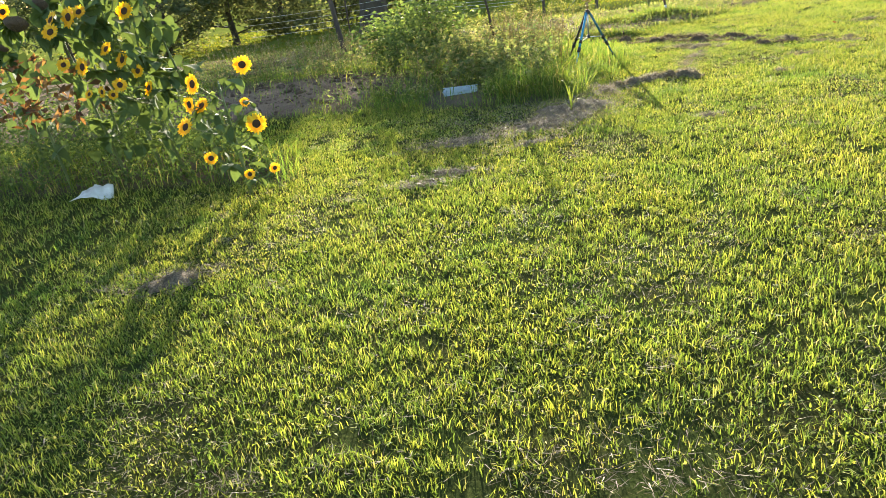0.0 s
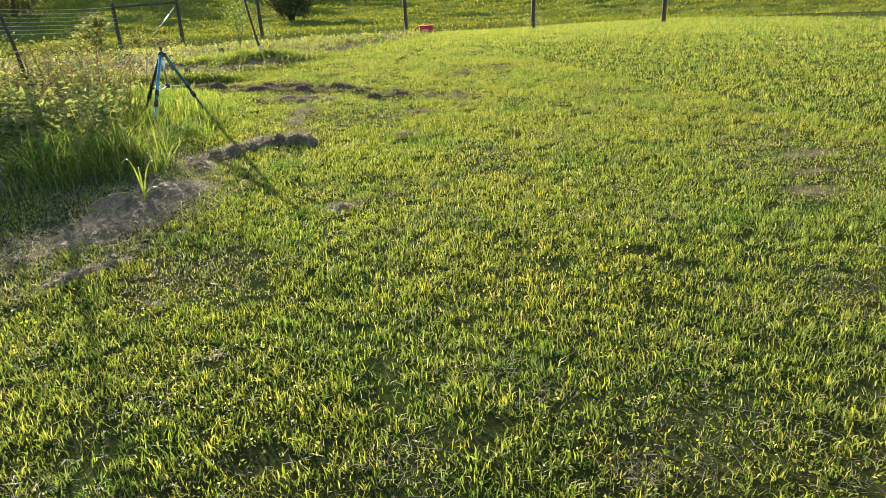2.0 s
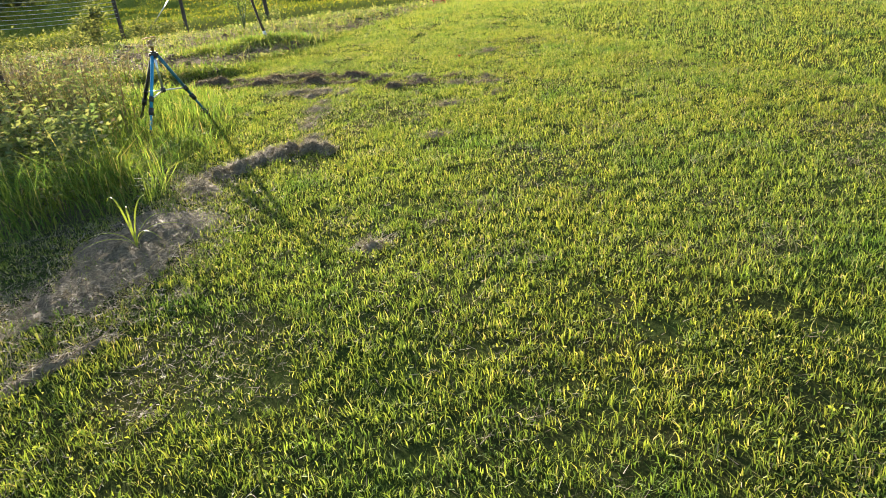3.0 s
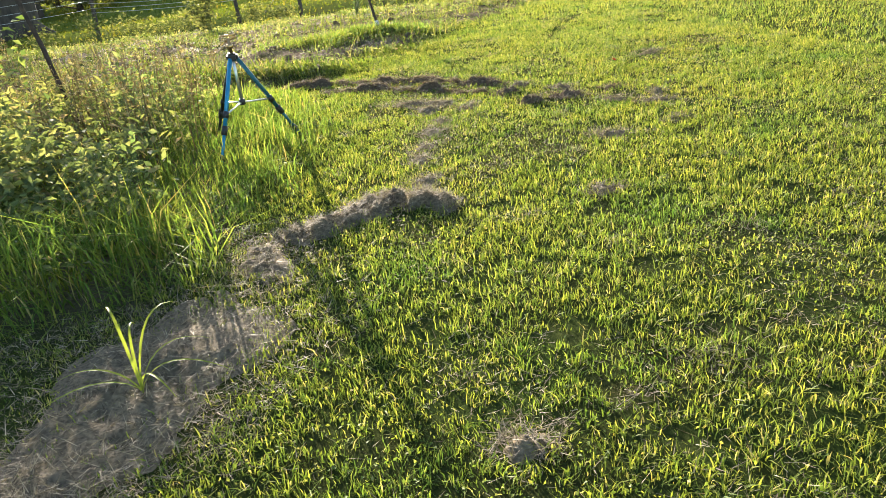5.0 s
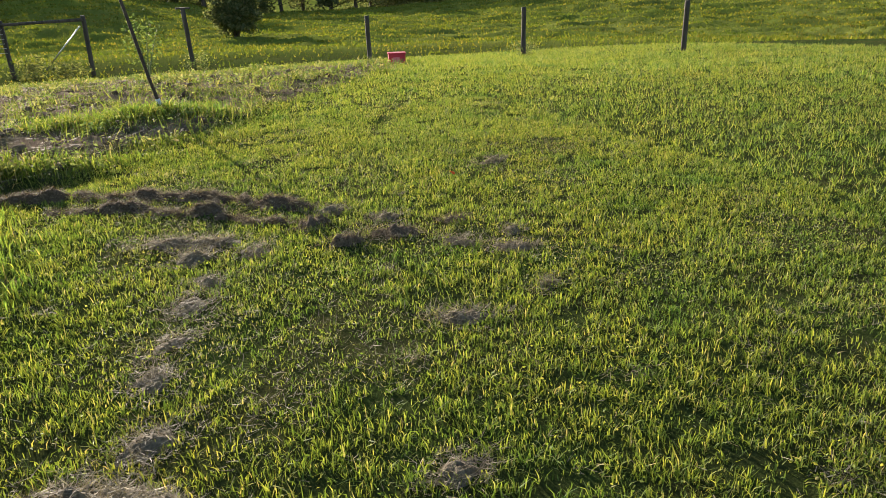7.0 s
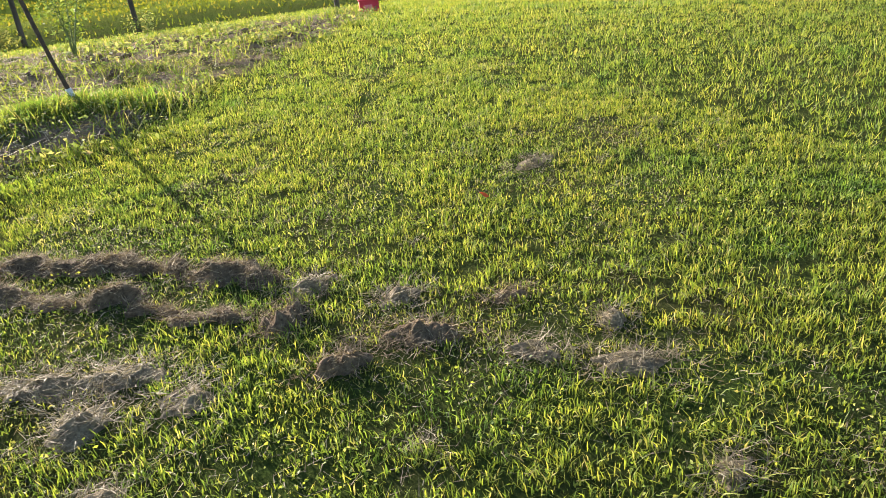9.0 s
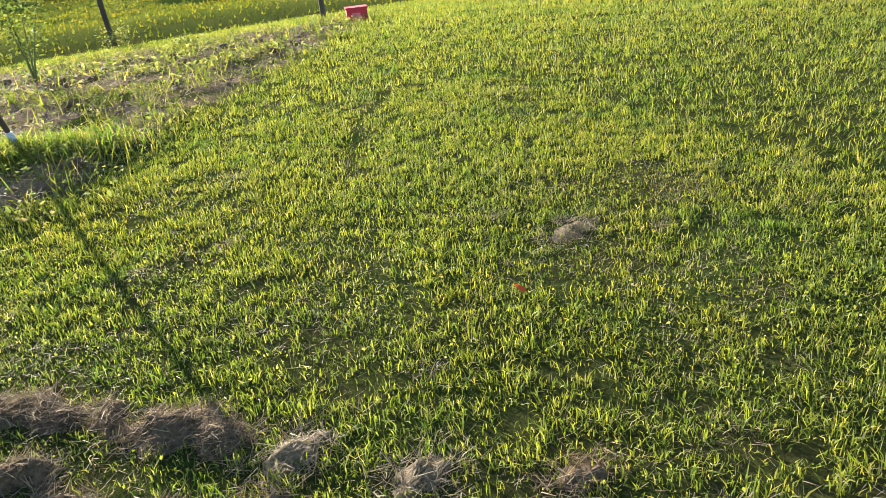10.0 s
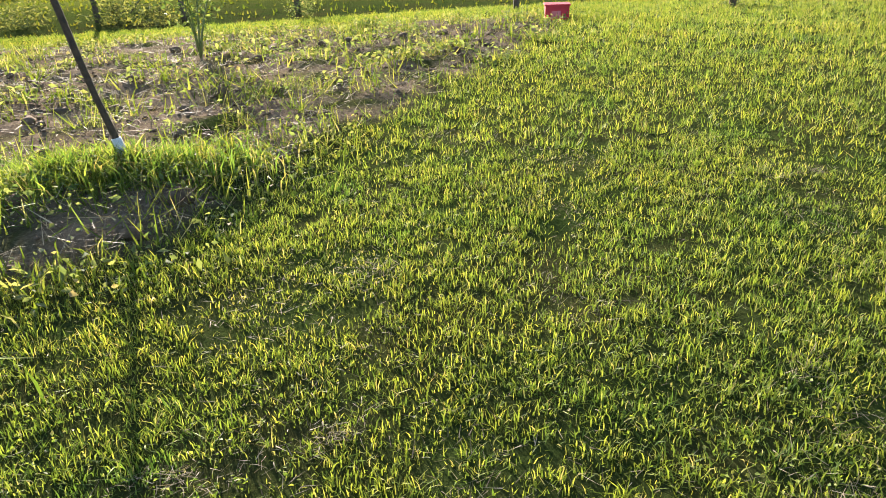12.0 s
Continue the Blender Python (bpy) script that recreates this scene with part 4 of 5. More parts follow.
def disc_mesh():
    v, f, rings, sp = [(0, 0, 0.11)], [], 5, 18
    for k in range(1, rings + 1):
        u = k / rings
        for s in range(sp):
            t = 2 * math.pi * s / sp
            v.append((0.43 * u * math.cos(t), 0.43 * u * math.sin(t), 0.11 * (1 - u ** 3) - 0.05 * (u == 1) + 0.02 * math.sin(k * 9 + s * 5)))
    for s in range(sp):
        f.append((0, 1 + s, 1 + (s + 1) % sp))
        for k in range(rings - 1):
            q, w = 1 + k * sp + s, 1 + k * sp + (s + 1) % sp
            f += [(q, q + sp, w + sp), (q, w + sp, w)]
    return mesh_from("disc", v, f)


PETALS = [petals_mesh(s) for s in (1, 2, 3)]
DISC = disc_mesh()
LEAF_MESHES = [leaf_mesh("leaf", 1.0, s) for s in range(3)]


def sunflower(base, heads, seed, label, leaf_n=16, leaf_size=0.15, withered=()):
    """A branching sunflower: base on the ground, heads as (x, y, z, radius) in the world."""
    rng = random.Random(seed)
    bx, by = base
    bz = zed(bx, by)
    ob = thing("sunflower", pose(bx, by, bz), label, "sunflower", "sunflowers")
    allh = list(heads) + [(*w[:3], w[3]) for w in withered]
    top = max(h[2] for h in allh) - bz
    mx, my = sum(h[0] for h in allh) / len(allh) - bx, sum(h[1] for h in allh) / len(allh) - by
    spine = [Vector((mx * u * 0.7, my * u * 0.7, top * u * 0.92)) for u in (0, 0.2, 0.4, 0.6, 0.8, 1.0)]
    tube_part("stem", spine, [0.016 * (1 - 0.6 * i / 5) for i in range(6)], M_STEM, ob)
    nodes = []
    for h in allh:
        tip = Vector((h[0] - bx, h[1] - by, h[2] - bz))
        u = max(0.12, min(0.95, (tip.z - 0.18) / top / 0.92))
        k = min(int(u * 5), 4)
        root = spine[k].lerp(spine[k + 1], u * 5 - k)
        mid = root.lerp(tip, 0.55) + Vector((0, 0.05, -0.03))
        end = tip + Vector((0.0, 0.035, -0.01))
        tube_part("branch", (root, mid, end), (0.008, 0.006, 0.005), M_STEM, ob, sides=6)
        nodes += [root.lerp(mid, 0.6), mid, mid.lerp(end, 0.5)]
    for h in heads:
        r = h[3]
        turn = pose(h[0] - bx, h[1] - by, h[2] - bz, 78 + rng.uniform(-26, 12), rng.uniform(-10, 10), rng.uniform(-32, 32)) @ Matrix.Diagonal((r, r, r, 1))
        head = part("flower_head", PETALS[rng.randrange(3)], M_PETAL, ob, "yellow petals round a dark disc")
        head.matrix_local = turn
        part("disc", DISC, M_DISC, head, "dark brown seed disc")
    for x, y, z, r in withered:
        head = part("withered_head", DISC.copy(), None, ob, "drooping withered brown seed head")
        head.data.materials.clear()
        head.data.materials.append(M_WITHER)
        head.matrix_local = pose(x - bx, y - by, z - bz, 140, 0, rng.uniform(-60, 60)) @ Matrix.Diagonal((2.3 * r, 2.3 * r, 3.2 * r, 1))
    for k in range(leaf_n):
        n = rng.choice(nodes) if rng.random() < 0.5 else spine[rng.randrange(1, 6)].lerp(spine[rng.randrange(1, 6)], rng.random()) + Vector((rng.gauss(0, 0.1), rng.gauss(0, 0.1), 0))
        s = leaf_size * rng.uniform(0.6, 1.25)
        lf = part("leaf", LEAF_MESHES[k % 3], M_SUNLEAF, ob)
        lf.matrix_local = pose(n.x, n.y, n.z, rng.uniform(-70, 10), rng.uniform(-25, 25), rng.uniform(0, 360)) @ Matrix.Diagonal((s, s, s, 1))
    return ob


FRONT_HEADS = [(-2.22, 5.51, 0.61, 0.088), (-2.27, 5.6, 1.08, 0.078), (-2.61, 5.36, 1.0, 0.083), (-2.61, 5.24, 0.86, 0.071), (-2.56, 5.33, 0.83, 0.072), (-2.62, 5.12, 0.71, 0.08), (-2.54, 5.23, 0.42, 0.056), (-2.36, 5.67, 0.77, 0.043), (-2.1, 5.41, 0.25, 0.046), (-2.26, 5.27, 0.25, 0.045)]
BACK_HEADS = [(-3.57, 5.43, 1.62, 0.085), (-3.56, 5.56, 1.65, 0.063), (-3.67, 5.35, 1.62, 0.079), (-3.66, 5.29, 1.53, 0.073), (-3.41, 5.55, 1.34, 0.068), (-3.58, 5.42, 1.23, 0.079), (-3.39, 5.69, 1.23, 0.081), (-3.68, 5.34, 1.27, 0.057), (-3.31, 5.74, 1.12, 0.063), (-3.39, 5.56, 1.04, 0.062), (-3.3, 5.81, 0.96, 0.07), (-3.51, 5.47, 1.01, 0.051), (-3.59, 5.41, 1.01, 0.045), (-3.34, 5.84, 1.61, 0.082), (-3.45, 5.52, 0.97, 0.046)]
sunflower((-2.42, 5.52), FRONT_HEADS, 5, "branching sunflower with yellow blooms at the lawn edge", 64, 0.118)
groups = [[], [], [], []]
for h in BACK_HEADS:
    k = min(3, max(0, int((h[0] + 4.35) / 0.3)))
    groups[k].append(h)
for k, hs in enumerate(groups):
    bx = -4.15 + 0.34 * k
    top = (bx - 0.05, 6.0 + 0.1 * k, 1.95, 0.06)
    wither = [(bx + 0.1, 5.75, 1.75 + 0.1 * (k % 2), 0.065)]
    if k == 0:
        wither.append((-3.95, 5.3, 1.62, 0.09))
    sunflower((bx, 6.3 + 0.12 * (k % 2)), hs + [top], 40 + k, "tall sunflower with many yellow blooms and withered heads", 110, 0.152, wither)


for k, (bx, by, top) in enumerate(((-4.75, 6.2, 1.75), (-4.45, 6.8, 1.9), (-3.95, 6.9, 1.9), (-5.3, 6.6, 1.8))):
    sunflower((bx, by), [(bx + 0.1, by - 0.2, top, 0.07), (bx - 0.15, by - 0.1, top + 0.25, 0.07)], 50 + k, "tall leafy sunflower at the back of the bed", 64, 0.17, [(bx, by - 0.25, top - 0.3, 0.06)])


def build_flowerbed_growth():
    rng = np.random.default_rng(27)
    x, y = scatter(rng, -9, -2.0, 5.6, 8.3, 2300)
    d = inside(FLOWERBED, x, y)
    keep = (d > 0.1) & (rng.random(len(x)) < 0.75 + 0.4 * waves(x, y, 28, 0.9, 2))
    x, y, d = x[keep], y[keep], d[keep]
    z = height(x, y) + (0.12 + 0.62 * ease(0.1, 0.5, d) * (1 + 0.35 * waves(x, y, 57, 0.6, 3)) * ease(-2.5, -3.1, x)) * rng.random(len(x)) ** 0.7
    v, f = leaves(np.stack([x, y, z], 1), rng, rng.uniform(0.025, 0.075, len(x)), 0.4, 0.5)
    stuff("bed_weeds", mesh_from("bed_weeds", v, f), M_SHRUB, "dense dark green growth under the sunflowers", "weeds")
    x, y = scatter(rng, -9, -1.9, 4.7, 8.3, 260)
    keep = inside(FLOWERBED, x, y) > -0.1
    x, y = x[keep], y[keep]
    v, f = blades(x, y, height(x, y), rng, rng.uniform(0.08, 0.28, len(x)), rng.uniform(0.005, 0.01, len(x)), 0.5, 0.7)
    stuff("bed_grass", mesh_from("bed_grass", v, f), M_TALL, "long grass under the sunflowers", "grass")
    c = np.stack([rng.normal(-4.25, 0.28, 150), rng.normal(5.6, 0.2, 150), rng.uniform(0.75, 1.35, 150)], 1)
    v, f = leaves(c, rng, rng.uniform(0.06, 0.14, 150), 0.0, 0.4)
    stuff("withered_leaves", mesh_from("withered_leaves", v, f), M_DRYLEAF, "withered orange-brown hanging sunflower leaves", "leaves")


build_flowerbed_growth()


# ---- tripod sprinkler ----
def build_tripod():
    x, y = 0.56, 10.83
    z0 = zed(x, y)
    ob = thing("sprinkler_tripod", pose(x, y, z0), "blue metal tripod with a brass sprinkler head, standing in long grass", "tripod")
    hub = Vector((0, 0, 0.74))
    feet = [Vector((-0.22, -0.42, 0)), Vector((0.39, 0.3, 0)), Vector((-0.33, 0.52, 0))]
    part("hub", box_bm(0.085, 0.085, 0.06, 0.016, (0, 0, 0.75)), M_BLACK, ob)
    tube_part("centre_pipe", [(0, 0, 0.4), (0, 0, 0.8)], [0.013, 0.013], M_ALU, ob)
    tube_part("collar", [(0, 0, 0.385), (0, 0, 0.43)], [0.024, 0.024], M_BLACK, ob)
    # front leg in true blue; shade on the others is put into their colour
    for foot, leg_tone in zip(feet, (M_BLUE, M_BLUE_SHADED, M_BLACK)):
        out = foot.normalized()
        a = hub + out * 0.035
        along = (foot - a)
        leg = tube_part("leg", [a, a + along * 0.66], [0.017, 0.017], leg_tone, ob, "painted metal upper leg")
        tube_part("lower_leg", [a + along * 0.62, a + along * 0.97], [0.0125, 0.0125], leg_tone, leg)
        tube_part("clamp", [a + along * 0.60, a + along * 0.68], [0.024, 0.024], M_BLACK, leg, "black plastic clamp")
        tube_part("clamp", [a + along * 0.86, a + along * 0.91], [0.02, 0.02], M_BLACK, leg, "black plastic clamp")
        tube_part("foot", [a + along * 0.94, a + along * 1.0], [0.018, 0.012], M_BLACK, leg, "black rubber foot")
        p = a + along * 0.5
        tube_part("brace", [(0, 0, 0.405), p], [0.007, 0.007], M_ALU, ob, "bare metal brace")
        tube_part("joint", [p - along.normalized() * 0.025, p + along.normalized() * 0.025], [0.023, 0.023], M_BLACK, leg)
    head = tube_part("sprinkler", [(0, 0, 0.77), (0, 0, 0.815), (0, 0, 0.82), (0, 0, 0.84), (0, 0, 0.845), (0, 0, 0.885)], [0.014, 0.014, 0.028, 0.028, 0.018, 0.016], M_BRASS, ob, "brass impact sprinkler")
    tube_part("nozzle", [(-0.03, 0, 0.868), (0.06, 0, 0.895)], [0.013, 0.009], M_BRASS, head)
    tube_part("arm", [(-0.06, 0.005, 0.905), (0.06, -0.005, 0.912)], [0.008, 0.008], M_BRASS, head)


# ---- fence and stakes ----
def post(name, x, y, hgt, rad, material, label, category, lean=(0, 0), seed=0, group="", sides=10, top_bar=False):
    rng = random.Random(seed)
    ob = thing(name, pose(x, y, zed(x, y)), label, category, group)
    pts, rad_l = [], []
    for k in range(7):
        u = k / 6
        pts.append((lean[0] * u + rng.uniform(-0.006, 0.006), lean[1] * u + rng.uniform(-0.006, 0.006), -0.06 + (hgt + 0.06) * u))
        rad_l.append(rad * rng.uniform(0.92, 1.06) * (1 - 0.08 * u))
    tube_part("shaft", pts, rad_l, material, ob, sides=sides, smooth=False)
    if top_bar:
        part("cap_board", box_bm(0.42, 0.12, 0.05, 0.008, (lean[0], lean[1], hgt + 0.02)), material, ob)
    return ob


POSTS = [(-5.88, 32.34, 0.99, 0.16), (-0.99, 32.26, 0.74, -0.02), (1.24, 31.39, 0.83, 0.03), (4.12, 30.26, 0.93, -0.08), (9.17, 28.11, 0.59, -0.03), (13.0, 25.21, 0.77, -0.01), (15.94, 21.74, 0.9, -0.03)]


def build_fence():
    for k, (x, y, top, lx) in enumerate(POSTS):
        post("fence_post", x, y, top - zed(x, y), 0.073, M_POST, "weathered dark wooden fence post at the pasture edge", "fence post", (lx, 0), k, "pasture fence posts", top_bar=(k == 3))
    (x0, y0, t0, l0), (xm, ym, tm, _), (x1, y1, t1, _) = POSTS[0], POSTS[1], POSTS[2]
    rail = thing("brace_rail", pose(0, 0, 0), "dark wooden brace rail between two fence posts", "rail")
    tube_part("rail", [(xm, ym - 0.09, tm - 0.12), (x1, y1 - 0.09, t1 - 0.12)], [0.045, 0.05], M_POST, rail)
    tube_part("diagonal", [(x1 - 0.1, y1 - 0.09, t1 - 0.3), (x1 - 1.25, y1 - 0.02, zed(x1 - 1.2, y1) + 0.3)], [0.02, 0.02], M_WIRE, rail, "pale diagonal brace wire")
    wires = thing("wire_fence", pose(0, 0, 0), "strands of bright fence wire sagging between posts", "wire fence")
    for k in range(7):
        a, b = t0 - 0.12 - 0.155 * k, tm - 0.12 - 0.135 * k
        pts = [(x0 + (xm - x0) * u, y0 - 0.09 + (ym - y0) * u, a + (b - a) * u - (0.1 - 0.008 * k) * 4 * u * (1 - u)) for u in np.linspace(0, 1, 11)]
        tube_part("wire", pts, [0.009] * 11, M_WIRE, wires, sides=5)
    for k in range(4):
        pts = [(x0 - 9 * u, y0 - 0.4 * u - 0.09, t0 - 0.12 - 0.27 * k - 0.1 * 4 * u * (1 - u) - 0.2 * u) for u in np.linspace(0, 1, 9)]
        tube_part("wire", pts, [0.007] * 9, M_WIRE, wires, sides=5)


def build_stakes():
    ob = post("leaning_stake", 2.3, 16.35, 1.4, 0.023, M_STAKE, "thin dark leaning metal stake taped at its foot", "stake", (-0.25, 0.06), 71, sides=6)
    tube_part("tape", [(0, 0, 0.0), (-0.03, 0.01, 0.16)], [0.038, 0.03], M_TAPE, ob, "grey tape wrapped round the foot")
    for k, (x, y, h, r, lx, ly) in enumerate(((-0.83, 11.5, 1.75, 0.019, -0.25, 0.05), (-2.05, 12.5, 1.6, 0.02, -0.1, 0.0), (-4.9, 16.0, 1.8, 0.06, -0.18, 0.0), (-4.55, 15.6, 1.7, 0.018, -0.05, 0.1))):
        post("garden_stake", x, y, h, r, M_POST if r > 0.03 else M_STAKE, "dark garden stake leaning above the weeds", "stake", (lx, ly), 80 + k, "garden stakes", sides=7)


build_tripod()
build_fence()
build_stakes()


# ---- loose things ----
def build_crate():
    x, y = 8.5, 24.1
    ob = thing("red_crate", pose(x, y, zed(x, y) - 0.02, 0, 0, -18), "red plastic storage tote standing on the mown grass", "crate")
    w, d, h, t = 0.46, 0.32, 0.28, 0.012
    part("bottom", box_bm(w - 0.06, d - 0.06, t, 0.004, (0, 0, 0.01)), M_RED, ob)
    for sx in (-1, 1):
        bm = box_bm(t, d - 0.02, h, 0.004, (sx * (w / 2 - 0.02), 0, h / 2))
        part("end_wall", bm, M_RED, ob)
    for sy in (-1, 1):
        part("side_wall", box_bm(w - 0.05, t, h, 0.004, (0, sy * (d / 2 - 0.02), h / 2)), M_RED, ob)
    part("lid", box_bm(w + 0.02, d + 0.02, 0.03, 0.01, (0, 0, h + 0.012)), M_RED, ob)
    part("label_patch", box_bm(0.17, 0.004, 0.13, 0.0015, (-0.02, -d / 2 + 0.012, 0.13)), M_PINK, ob, "faded pale red mark")


def build_tub():
    x, y = -1.15, 9.3
    ob = thing("plastic_tub", pose(x, y, zed(x, y) - 0.03, 3, 1, 8) @ Matrix.Diagonal((0.75, 0.75, 0.42, 1)), "pale blue plastic tub half hidden in weeds", "tub")
    bm = box_bm(0.6, 0.3, 0.2, 0.03, (0, 0, 0.1))
    top = [f for f in bm.faces if f.normal.z > 0.9]
    bmesh.ops.inset_region(bm, faces=top, thickness=0.02)
    top = [f for f in bm.faces if f.normal.z > 0.99 and f.calc_center_median().z > 0.19 and f.calc_area() > 0.05]
    bmesh.ops.translate(bm, vec=(0, 0, -0.15), verts=list({v for f in top for v in f.verts}))
    part("body", bm, M_TUB, ob)
    for s in (-1, 1):
        part("rim", box_bm(0.62, 0.025, 0.025, 0.006, (0, s * 0.15, 0.2)), M_TUB, ob)


def build_litter():
    x, y = -4.1, 5.05
    n, v, f = 12, [], []
    for i in range(n + 1):
        for j in range(5):
            u, w = i / n - 0.5, j / 4 - 0.5
            v.append((0.38 * u, 0.15 * w, 0.09 + 0.05 * noise.noise((u * 6, w * 4, 3)) - 0.25 * u * u + 0.05 * w * u * 4))
    for i in range(n):
        for j in range(4):
            q = i * 5 + j
            f += [(q, q + 5, q + 6), (q, q + 6, q + 1)]
    ob = new("plastic_sheet", mesh_from("plastic_sheet", v, f))
    ob.data.materials.append(M_SHEET)
    ob.modifiers.new("thickness", "SOLIDIFY").thickness = 0.004
    ob.matrix_world = pose(-4.15, 5.75, zed(-4.15, 5.75) + 0.01, 25, 0, 14)
    tagged(ob, "crumpled dirty white plastic sheet lying in grass", "litter")


def build_fallen_leaf():
    ob = new("fallen_leaf", LEAF_MESHES[1].copy())
    ob.data.materials.clear()
    ob.data.materials.append(M_REDLEAF)
    ob.matrix_world = pose(4.24, 12.06, zed(4.24, 12.06) + 0.045, 40, 10, 20) @ Matrix.Diagonal((0.055, 0.055, 0.055, 1))
    tagged(ob, "small orange-red fallen leaf on the lawn", "leaf")


def build_corn_blades():
    """The long arching blades by the hay heap."""
    ob = thing("arching_grass", pose(0.3, 7.56, zed(0.3, 7.56) + 0.04) @ Matrix.Diagonal((1.35, 1.35, 1.2, 1)), "tuft of long arching yellow-green blades beside the hay", "grass tuft")
    for k, (a, L, up, w) in enumerate(((115, 0.36, 0.85, 0.008), (60, 0.36, 0.8, 0.008), (170, 0.3, 0.5, 0.007), (-15, 0.34, 0.5, 0.008), (200, 0.33, 0.42, 0.008), (-50, 0.26, 0.6, 0.007), (95, 0.26, 0.9, 0.007), (20, 0.3, 0.65, 0.007))):
        v, f, n = [], [], 9
        d, s = Vector((math.cos(radians(a)), math.sin(radians(a)), 0)), Vector((-math.sin(radians(a)), math.cos(radians(a)), 0))
        for i in range(n + 1):
            u = i / n
            c = d * (L * (u ** 1.5) * (1.1 - 0.6 * up)) + Vector((0, 0, L * up * (1.7 * u - 1.35 * u ** 2.6 * (1.25 - 0.55 * up))))
            ww = w * 0.36 * (1 - u ** 3) * (0.6 + 0.8 * min(1, 3 * u)) + 0.0005
            v += [tuple(c - s * ww + Vector((0, 0, ww * 0.5))), tuple(c - Vector((0, 0, 0.0))), tuple(c + s * ww + Vector((0, 0, ww * 0.5)))]
        for i in range(n):
            q = 3 * i
            f += [(q, q + 1, q + 4), (q, q + 4, q + 3), (q + 1, q + 2, q + 5), (q + 1, q + 5, q + 4)]
        part("blade", mesh_from("blade", v, f), M_ARCH, ob)


build_crate()
build_tub()
build_litter()
build_fallen_leaf()
build_corn_blades()


# ---- trees ----
def tree_meshes(seed, hgt, spread, clear, count, leaf, girth=1.0):
    """Trunk with limbs, and a crown of leaf clumps with gaps: two meshes."""
    rng = np.random.default_rng(seed)
    wood, spots = [], []
    lean = rng.normal(0, 0.03 * hgt, 2)
    spine = [Vector((lean[0] * u, lean[1] * u, hgt * 0.9 * u)) + Vector((*rng.normal(0, 0.012 * hgt, 2), 0)) * (u > 0) for u in (0, 0.08, 0.3, 0.5, 0.7, 0.85, 1)]
    r0 = 0.022 * hgt * girth
    wood.append(tube(spine, [r0 * 1.6, r0, r0 * 0.85, r0 * 0.65, r0 * 0.42, r0 * 0.25, r0 * 0.08], 9))
    for k in range(22):
        u = clear + (0.97 - clear) * (k + rng.random()) / 22
        i = u * 6
        root = spine[min(int(i), 5)].lerp(spine[min(int(i), 5) + 1], i % 1)
        a = k * 2.4 + rng.uniform(-0.5, 0.5)
        reach = spread / 2 * rng.uniform(0.55, 1.05) * math.sin(math.pi * min(1, 0.2 + 0.8 * (u - clear) / (1 - clear) * 0.9 + 0.12)) ** 0.6
        rise = reach * rng.uniform(0.25, 0.8)
        pts = [root, root + Vector((math.cos(a) * reach * 0.5, math.sin(a) * reach * 0.5, rise * 0.35)), root + Vector((math.cos(a) * reach, math.sin(a) * reach, rise))]
        wood.append(tube(pts, [r0 * 0.4 * (1.1 - u), r0 * 0.22 * (1.1 - u) + 0.01, 0.012], 5))
        for _ in range(5):
            w = rng.uniform(0.35, 1.1)
            spots.append((pts[1].lerp(pts[2], (w - 0.5) * 2) + Vector(rng.normal(0, reach * 0.24, 3)), reach * rng.uniform(0.14, 0.4) + 0.03 * hgt))
    c = []
    for _ in range(count):
        s, r = spots[rng.integers(len(spots))]
        d = rng.normal(0, 1, 3)
        d /= np.linalg.norm(d)
        c.append(np.array(s) + d * r * rng.random() ** 0.45 * np.array((1.15, 1.15, 0.75)))
    crown = leaves(np.array(c), rng, rng.uniform(0.6, 1.4, count) * leaf, 0.25, 0.6)
    return mesh_from("trunk", *joined(wood)), mesh_from("crown", *crown)


def tree(kind, az, r, top, width=1.0, name="tree", label="leafy deciduous tree beyond the pasture"):
    """A tree at a bearing and distance, its top at an elevation in degrees."""
    trunk, crown, mat, h = KINDS[kind]
    x, y = CENTRE[0] + r * math.sin(radians(az)), CENTRE[1] + r * math.cos(radians(az))
    z = zed(x, y) - 0.15
    s = (1.5 + r * math.tan(radians(top)) - z) / h
    ob = thing(name, pose(x, y, z, 0, 0, (az * 57.3) % 360) @ Matrix.Diagonal((s * width, s * width, s, 1)), label, "tree", "trees beyond the pasture")
    part("trunk", trunk, M_BARK, ob)
    part("crown", crown, mat, ob)
    return ob


KINDS = []
for seed, hgt, spread, clear, count, leaf, mat in ((1, 12, 9.5, 0.2, 7600, 0.36, M_TREE), (2, 12, 7.5, 0.22, 4200, 0.33, M_TREE2), (3, 12, 11, 0.05, 8400, 0.41, M_TREE), (4, 12, 8, 0.06, 6000, 0.38, M_TREE), (5, 12, 6.5, 0.3, 3200, 0.32, M_TREE2)):
    KINDS.append((*tree_meshes(seed, hgt, spread, clear, count, leaf), mat, hgt))

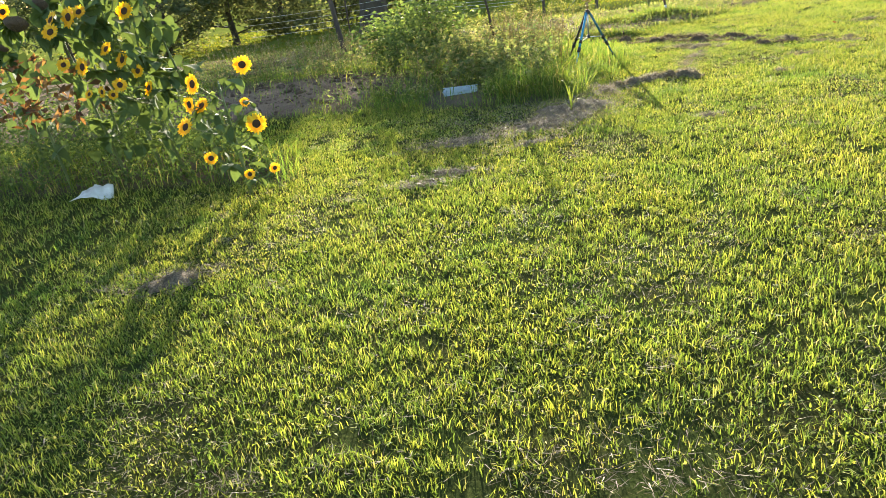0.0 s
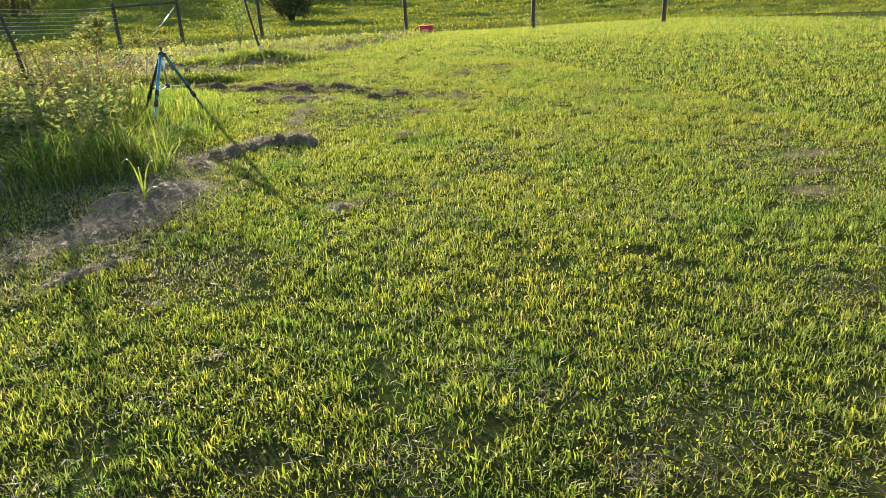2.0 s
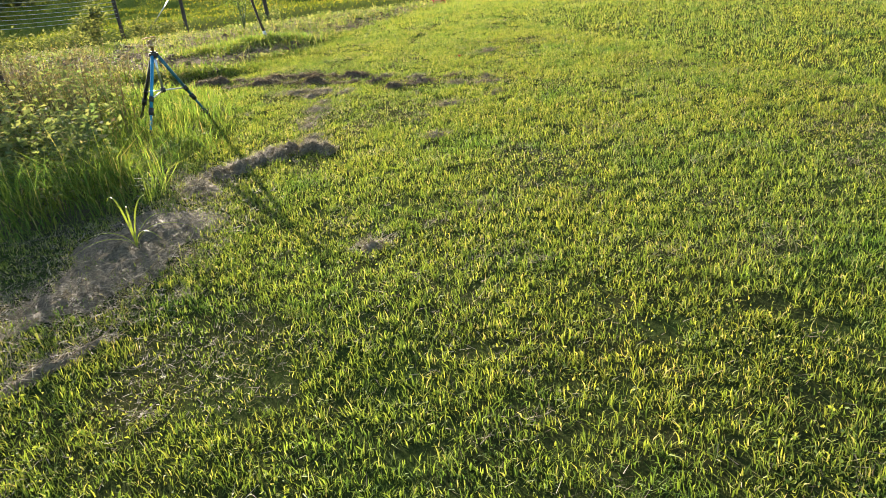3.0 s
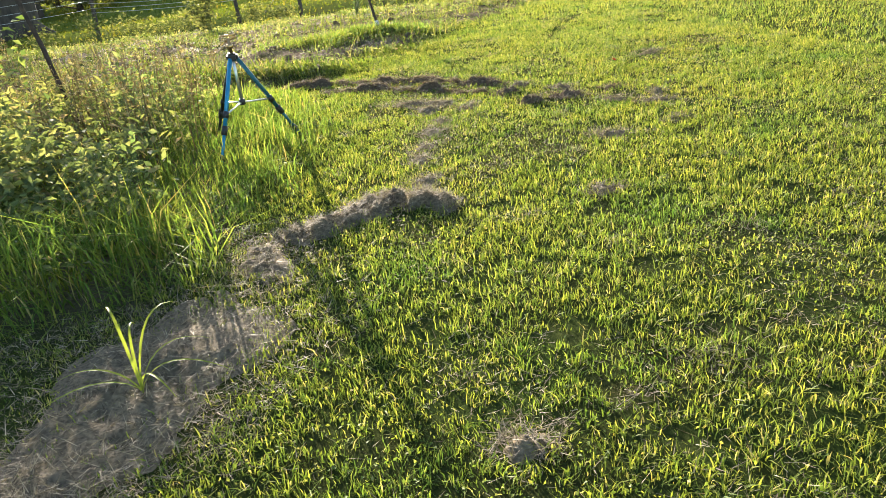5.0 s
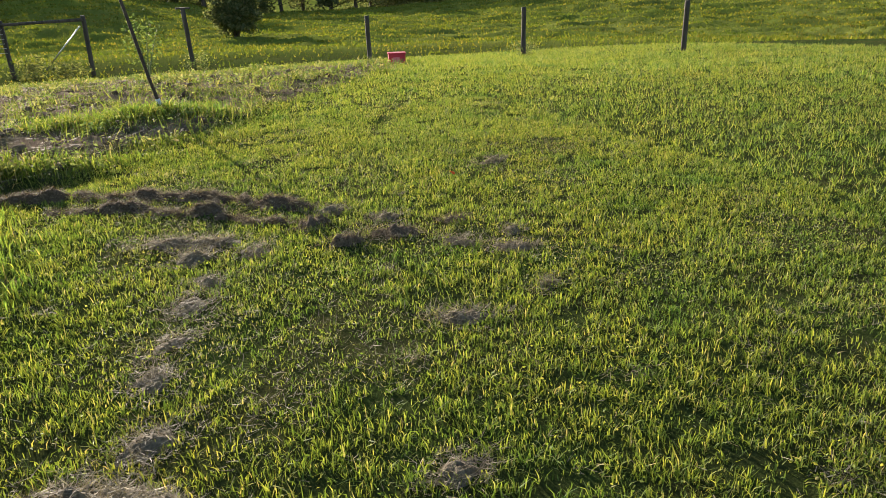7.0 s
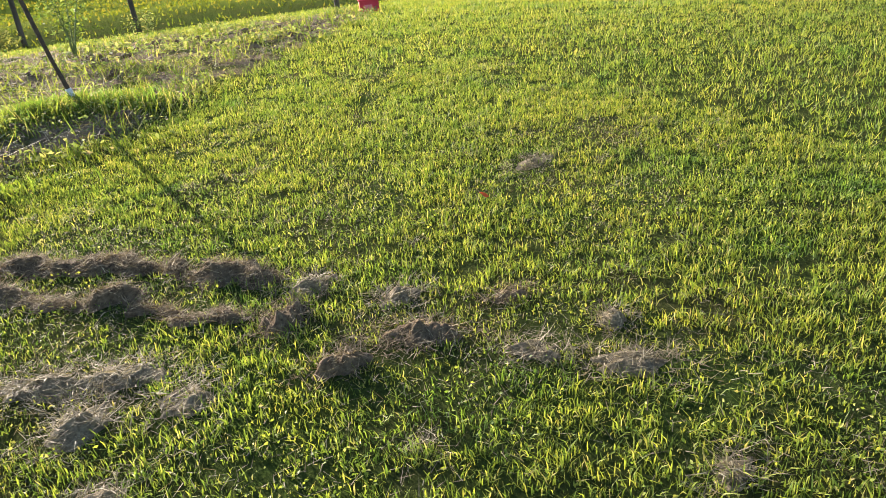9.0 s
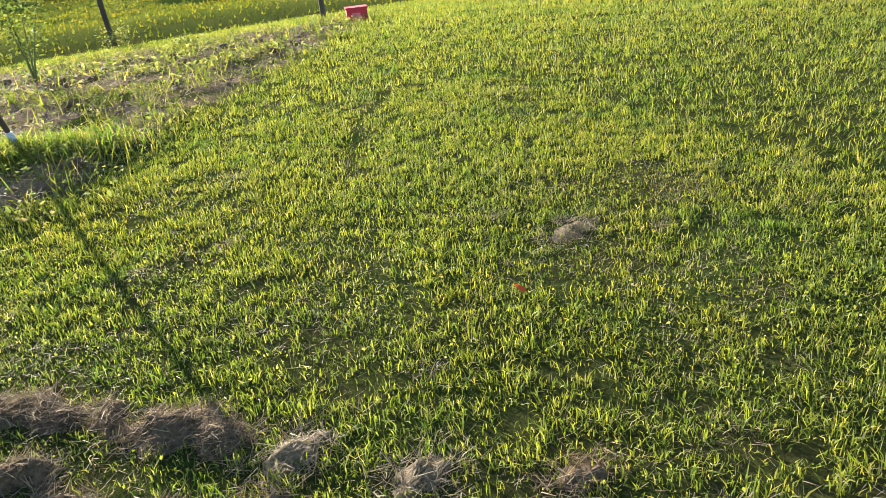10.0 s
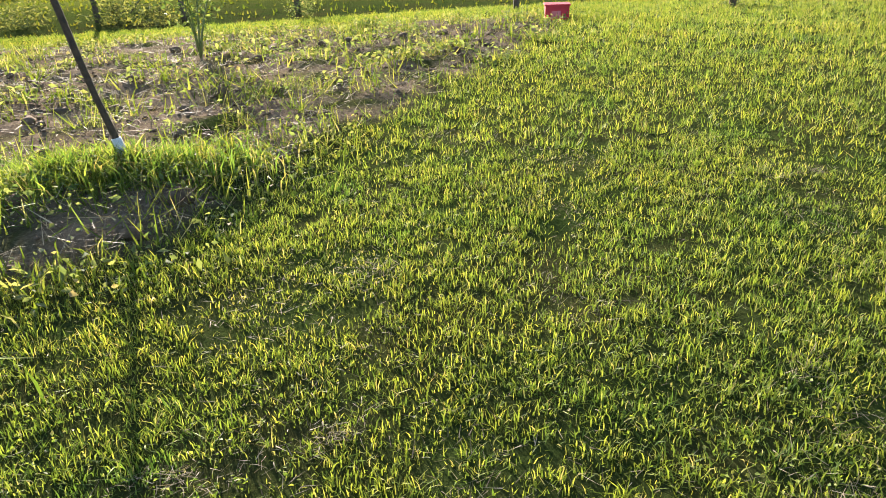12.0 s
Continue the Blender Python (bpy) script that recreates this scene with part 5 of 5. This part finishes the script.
TREES = [
    (0, -4.2, 118, 4.7, 1.0), (2, -7.5, 112, 4.1, 0.9), (1, -1.2, 110, 3.6, 1.25), (4, 1.7, 116, 4.5, 1.3), (1, 3.6, 112, 3.6, 1.3), (1, 7.0, 112, 4.0, 1.25), (3, 5.2, 125, 3.1, 1.3), (2, 0.2, 126, 3.0, 1.2), (3, 2.7, 128, 2.8, 1.3), (2, 8.8, 124, 3.0, 1.2), (0, -6.0, 122, 4.6, 1.1),
    (3, 10.5, 118, 3.1, 1.3), (4, 12.6, 114, 4.4, 1.0), (0, 14.4, 116, 3.6, 1.15), (0, 18.3, 114, 4.2, 1.05), (3, 16.4, 112, 3.3, 1.2), (2, 20.6, 122, 2.6, 1.1), (0, 19.6, 120, 3.4, 1.0), (2, 22.6, 120, 2.3, 1.1),
    (2, 24.4, 118, 2.2, 1.0), (0, 26.1, 116, 4.3, 0.85), (3, 28.2, 122, 2.0, 1.1), (2, 30.4, 128, 1.7, 1.1),
    (2, -10.5, 78, 5.3, 1.1), (0, -13.2, 70, 6.6, 1.0), (2, -15.8, 64, 6.3, 1.1), (0, -18.6, 58, 8.5, 1.1), (2, -22.0, 60, 7.5, 1.1), (2, -26.0, 62, 7.5, 1.2), (0, -30.5, 60, 9.0, 1.2), (2, -36, 58, 9, 1.2), (0, -43, 60, 9, 1.2),
    (3, -12.0, 84, 3.6, 1.3), (3, -17.0, 76, 3.8, 1.3),
]
for kind, az, r, top, width in TREES:
    tree(kind, az, r, top * (0.72 if az < -9 else 1.0), width)
KINDS.append((*tree_meshes(9, 14, 12, 0.3, 15000, 0.24, 4.0), M_TREE, 14))
big = tree(5, -20.3, 36, 11, 1.0, "shade_tree", "large dark shade tree with a thick trunk by the fence")


def build_round_bush():
    rng = np.random.default_rng(90)
    az, r = 9.2, 53.0
    x, y = CENTRE[0] + r * math.sin(radians(az)), CENTRE[1] + r * math.cos(radians(az))
    ob = thing("round_bush", pose(x, y, zed(x, y) - 0.1), "dense round dark green bush standing in the pasture", "bush")
    stems = [tube([(0, 0, 0), (0.5 * math.cos(a), 0.5 * math.sin(a), 1.3), (1.2 * math.cos(a), 1.2 * math.sin(a), 2.6)], (0.09, 0.06, 0.02), 6) for a in (0.3, 1.5, 2.8, 4.0, 5.3)]
    part("trunk", mesh_from("trunk", *joined(stems)), M_BARK, ob)
    n = 5200
    d = rng.normal(0, 1, (n, 3))
    d /= np.linalg.norm(d, axis=1)[:, None]
    lump = 1 + 0.16 * np.sin(5 * d[:, 0] + 2) * np.sin(6 * d[:, 1]) + 0.12 * np.sin(9 * d[:, 2] + 4 * d[:, 0])
    c = d * (rng.random(n) ** 0.3 * lump)[:, None] * np.array((1.85, 1.85, 1.6)) + np.array((0, 0, 1.95))
    part("crown", mesh_from("crown", *leaves(c, rng, rng.uniform(0.16, 0.36, n), 0.2, 0.5)), M_TREE, ob)
    m = 60
    a, t = rng.uniform(0, 6.28, m), rng.random(m) ** 0.5
    c = np.stack([1.3 * t * np.cos(a), 1.3 * t * np.sin(a), 3.3 + rng.uniform(-0.3, 0.45, m) - 0.7 * t * t], 1)
    v, f = blades(c[:, 0], c[:, 1], c[:, 2] - 0.5, rng, rng.uniform(0.5, 1.0, m), np.full(m, 0.16), 0.35, 0.3)
    part("top_growth", mesh_from("top_growth", v, f), M_TREE2, ob, "upright pale new growth")


def build_far_woods():
    """The wooded edge behind the hill, and the hazy wooded rise beyond."""
    rng = np.random.default_rng(91)
    pieces = []
    for n, r0, r1, lo, hi, size, a0, a1 in ((48000, 150, 166, 0, 9.5, 0.8, 20, 64), (24000, 124, 136, 0, 3.0, 0.6, -45, 34), (30000, 420, 520, 0, 11, 2.7, -40, 56)):
        a = np.radians(rng.uniform(a0, a1, n))
        r = rng.uniform(r0, r1, n)
        x, y = CENTRE[0] + r * np.sin(a), CENTRE[1] + r * np.cos(a)
        crowns = 0.6 + 0.36 * waves(x, y, 92, 14 if r0 < 300 else 40, 3)
        z = height(x, y) + lo + (hi - lo) * crowns * rng.random(n) ** 0.45
        if r0 == 150:
            z += 4.5 * ease(28, 44, np.degrees(a))
        pieces.append(leaves(np.stack([x, y, z], 1), rng, rng.uniform(0.6, 1.5, n) * size, 0.25, 0.7))
    stuff("far_woods", mesh_from("far_woods", *joined(pieces)), M_TREE, "dark continuous woodland behind the pasture hill", "woods")


build_round_bush()
build_far_woods()
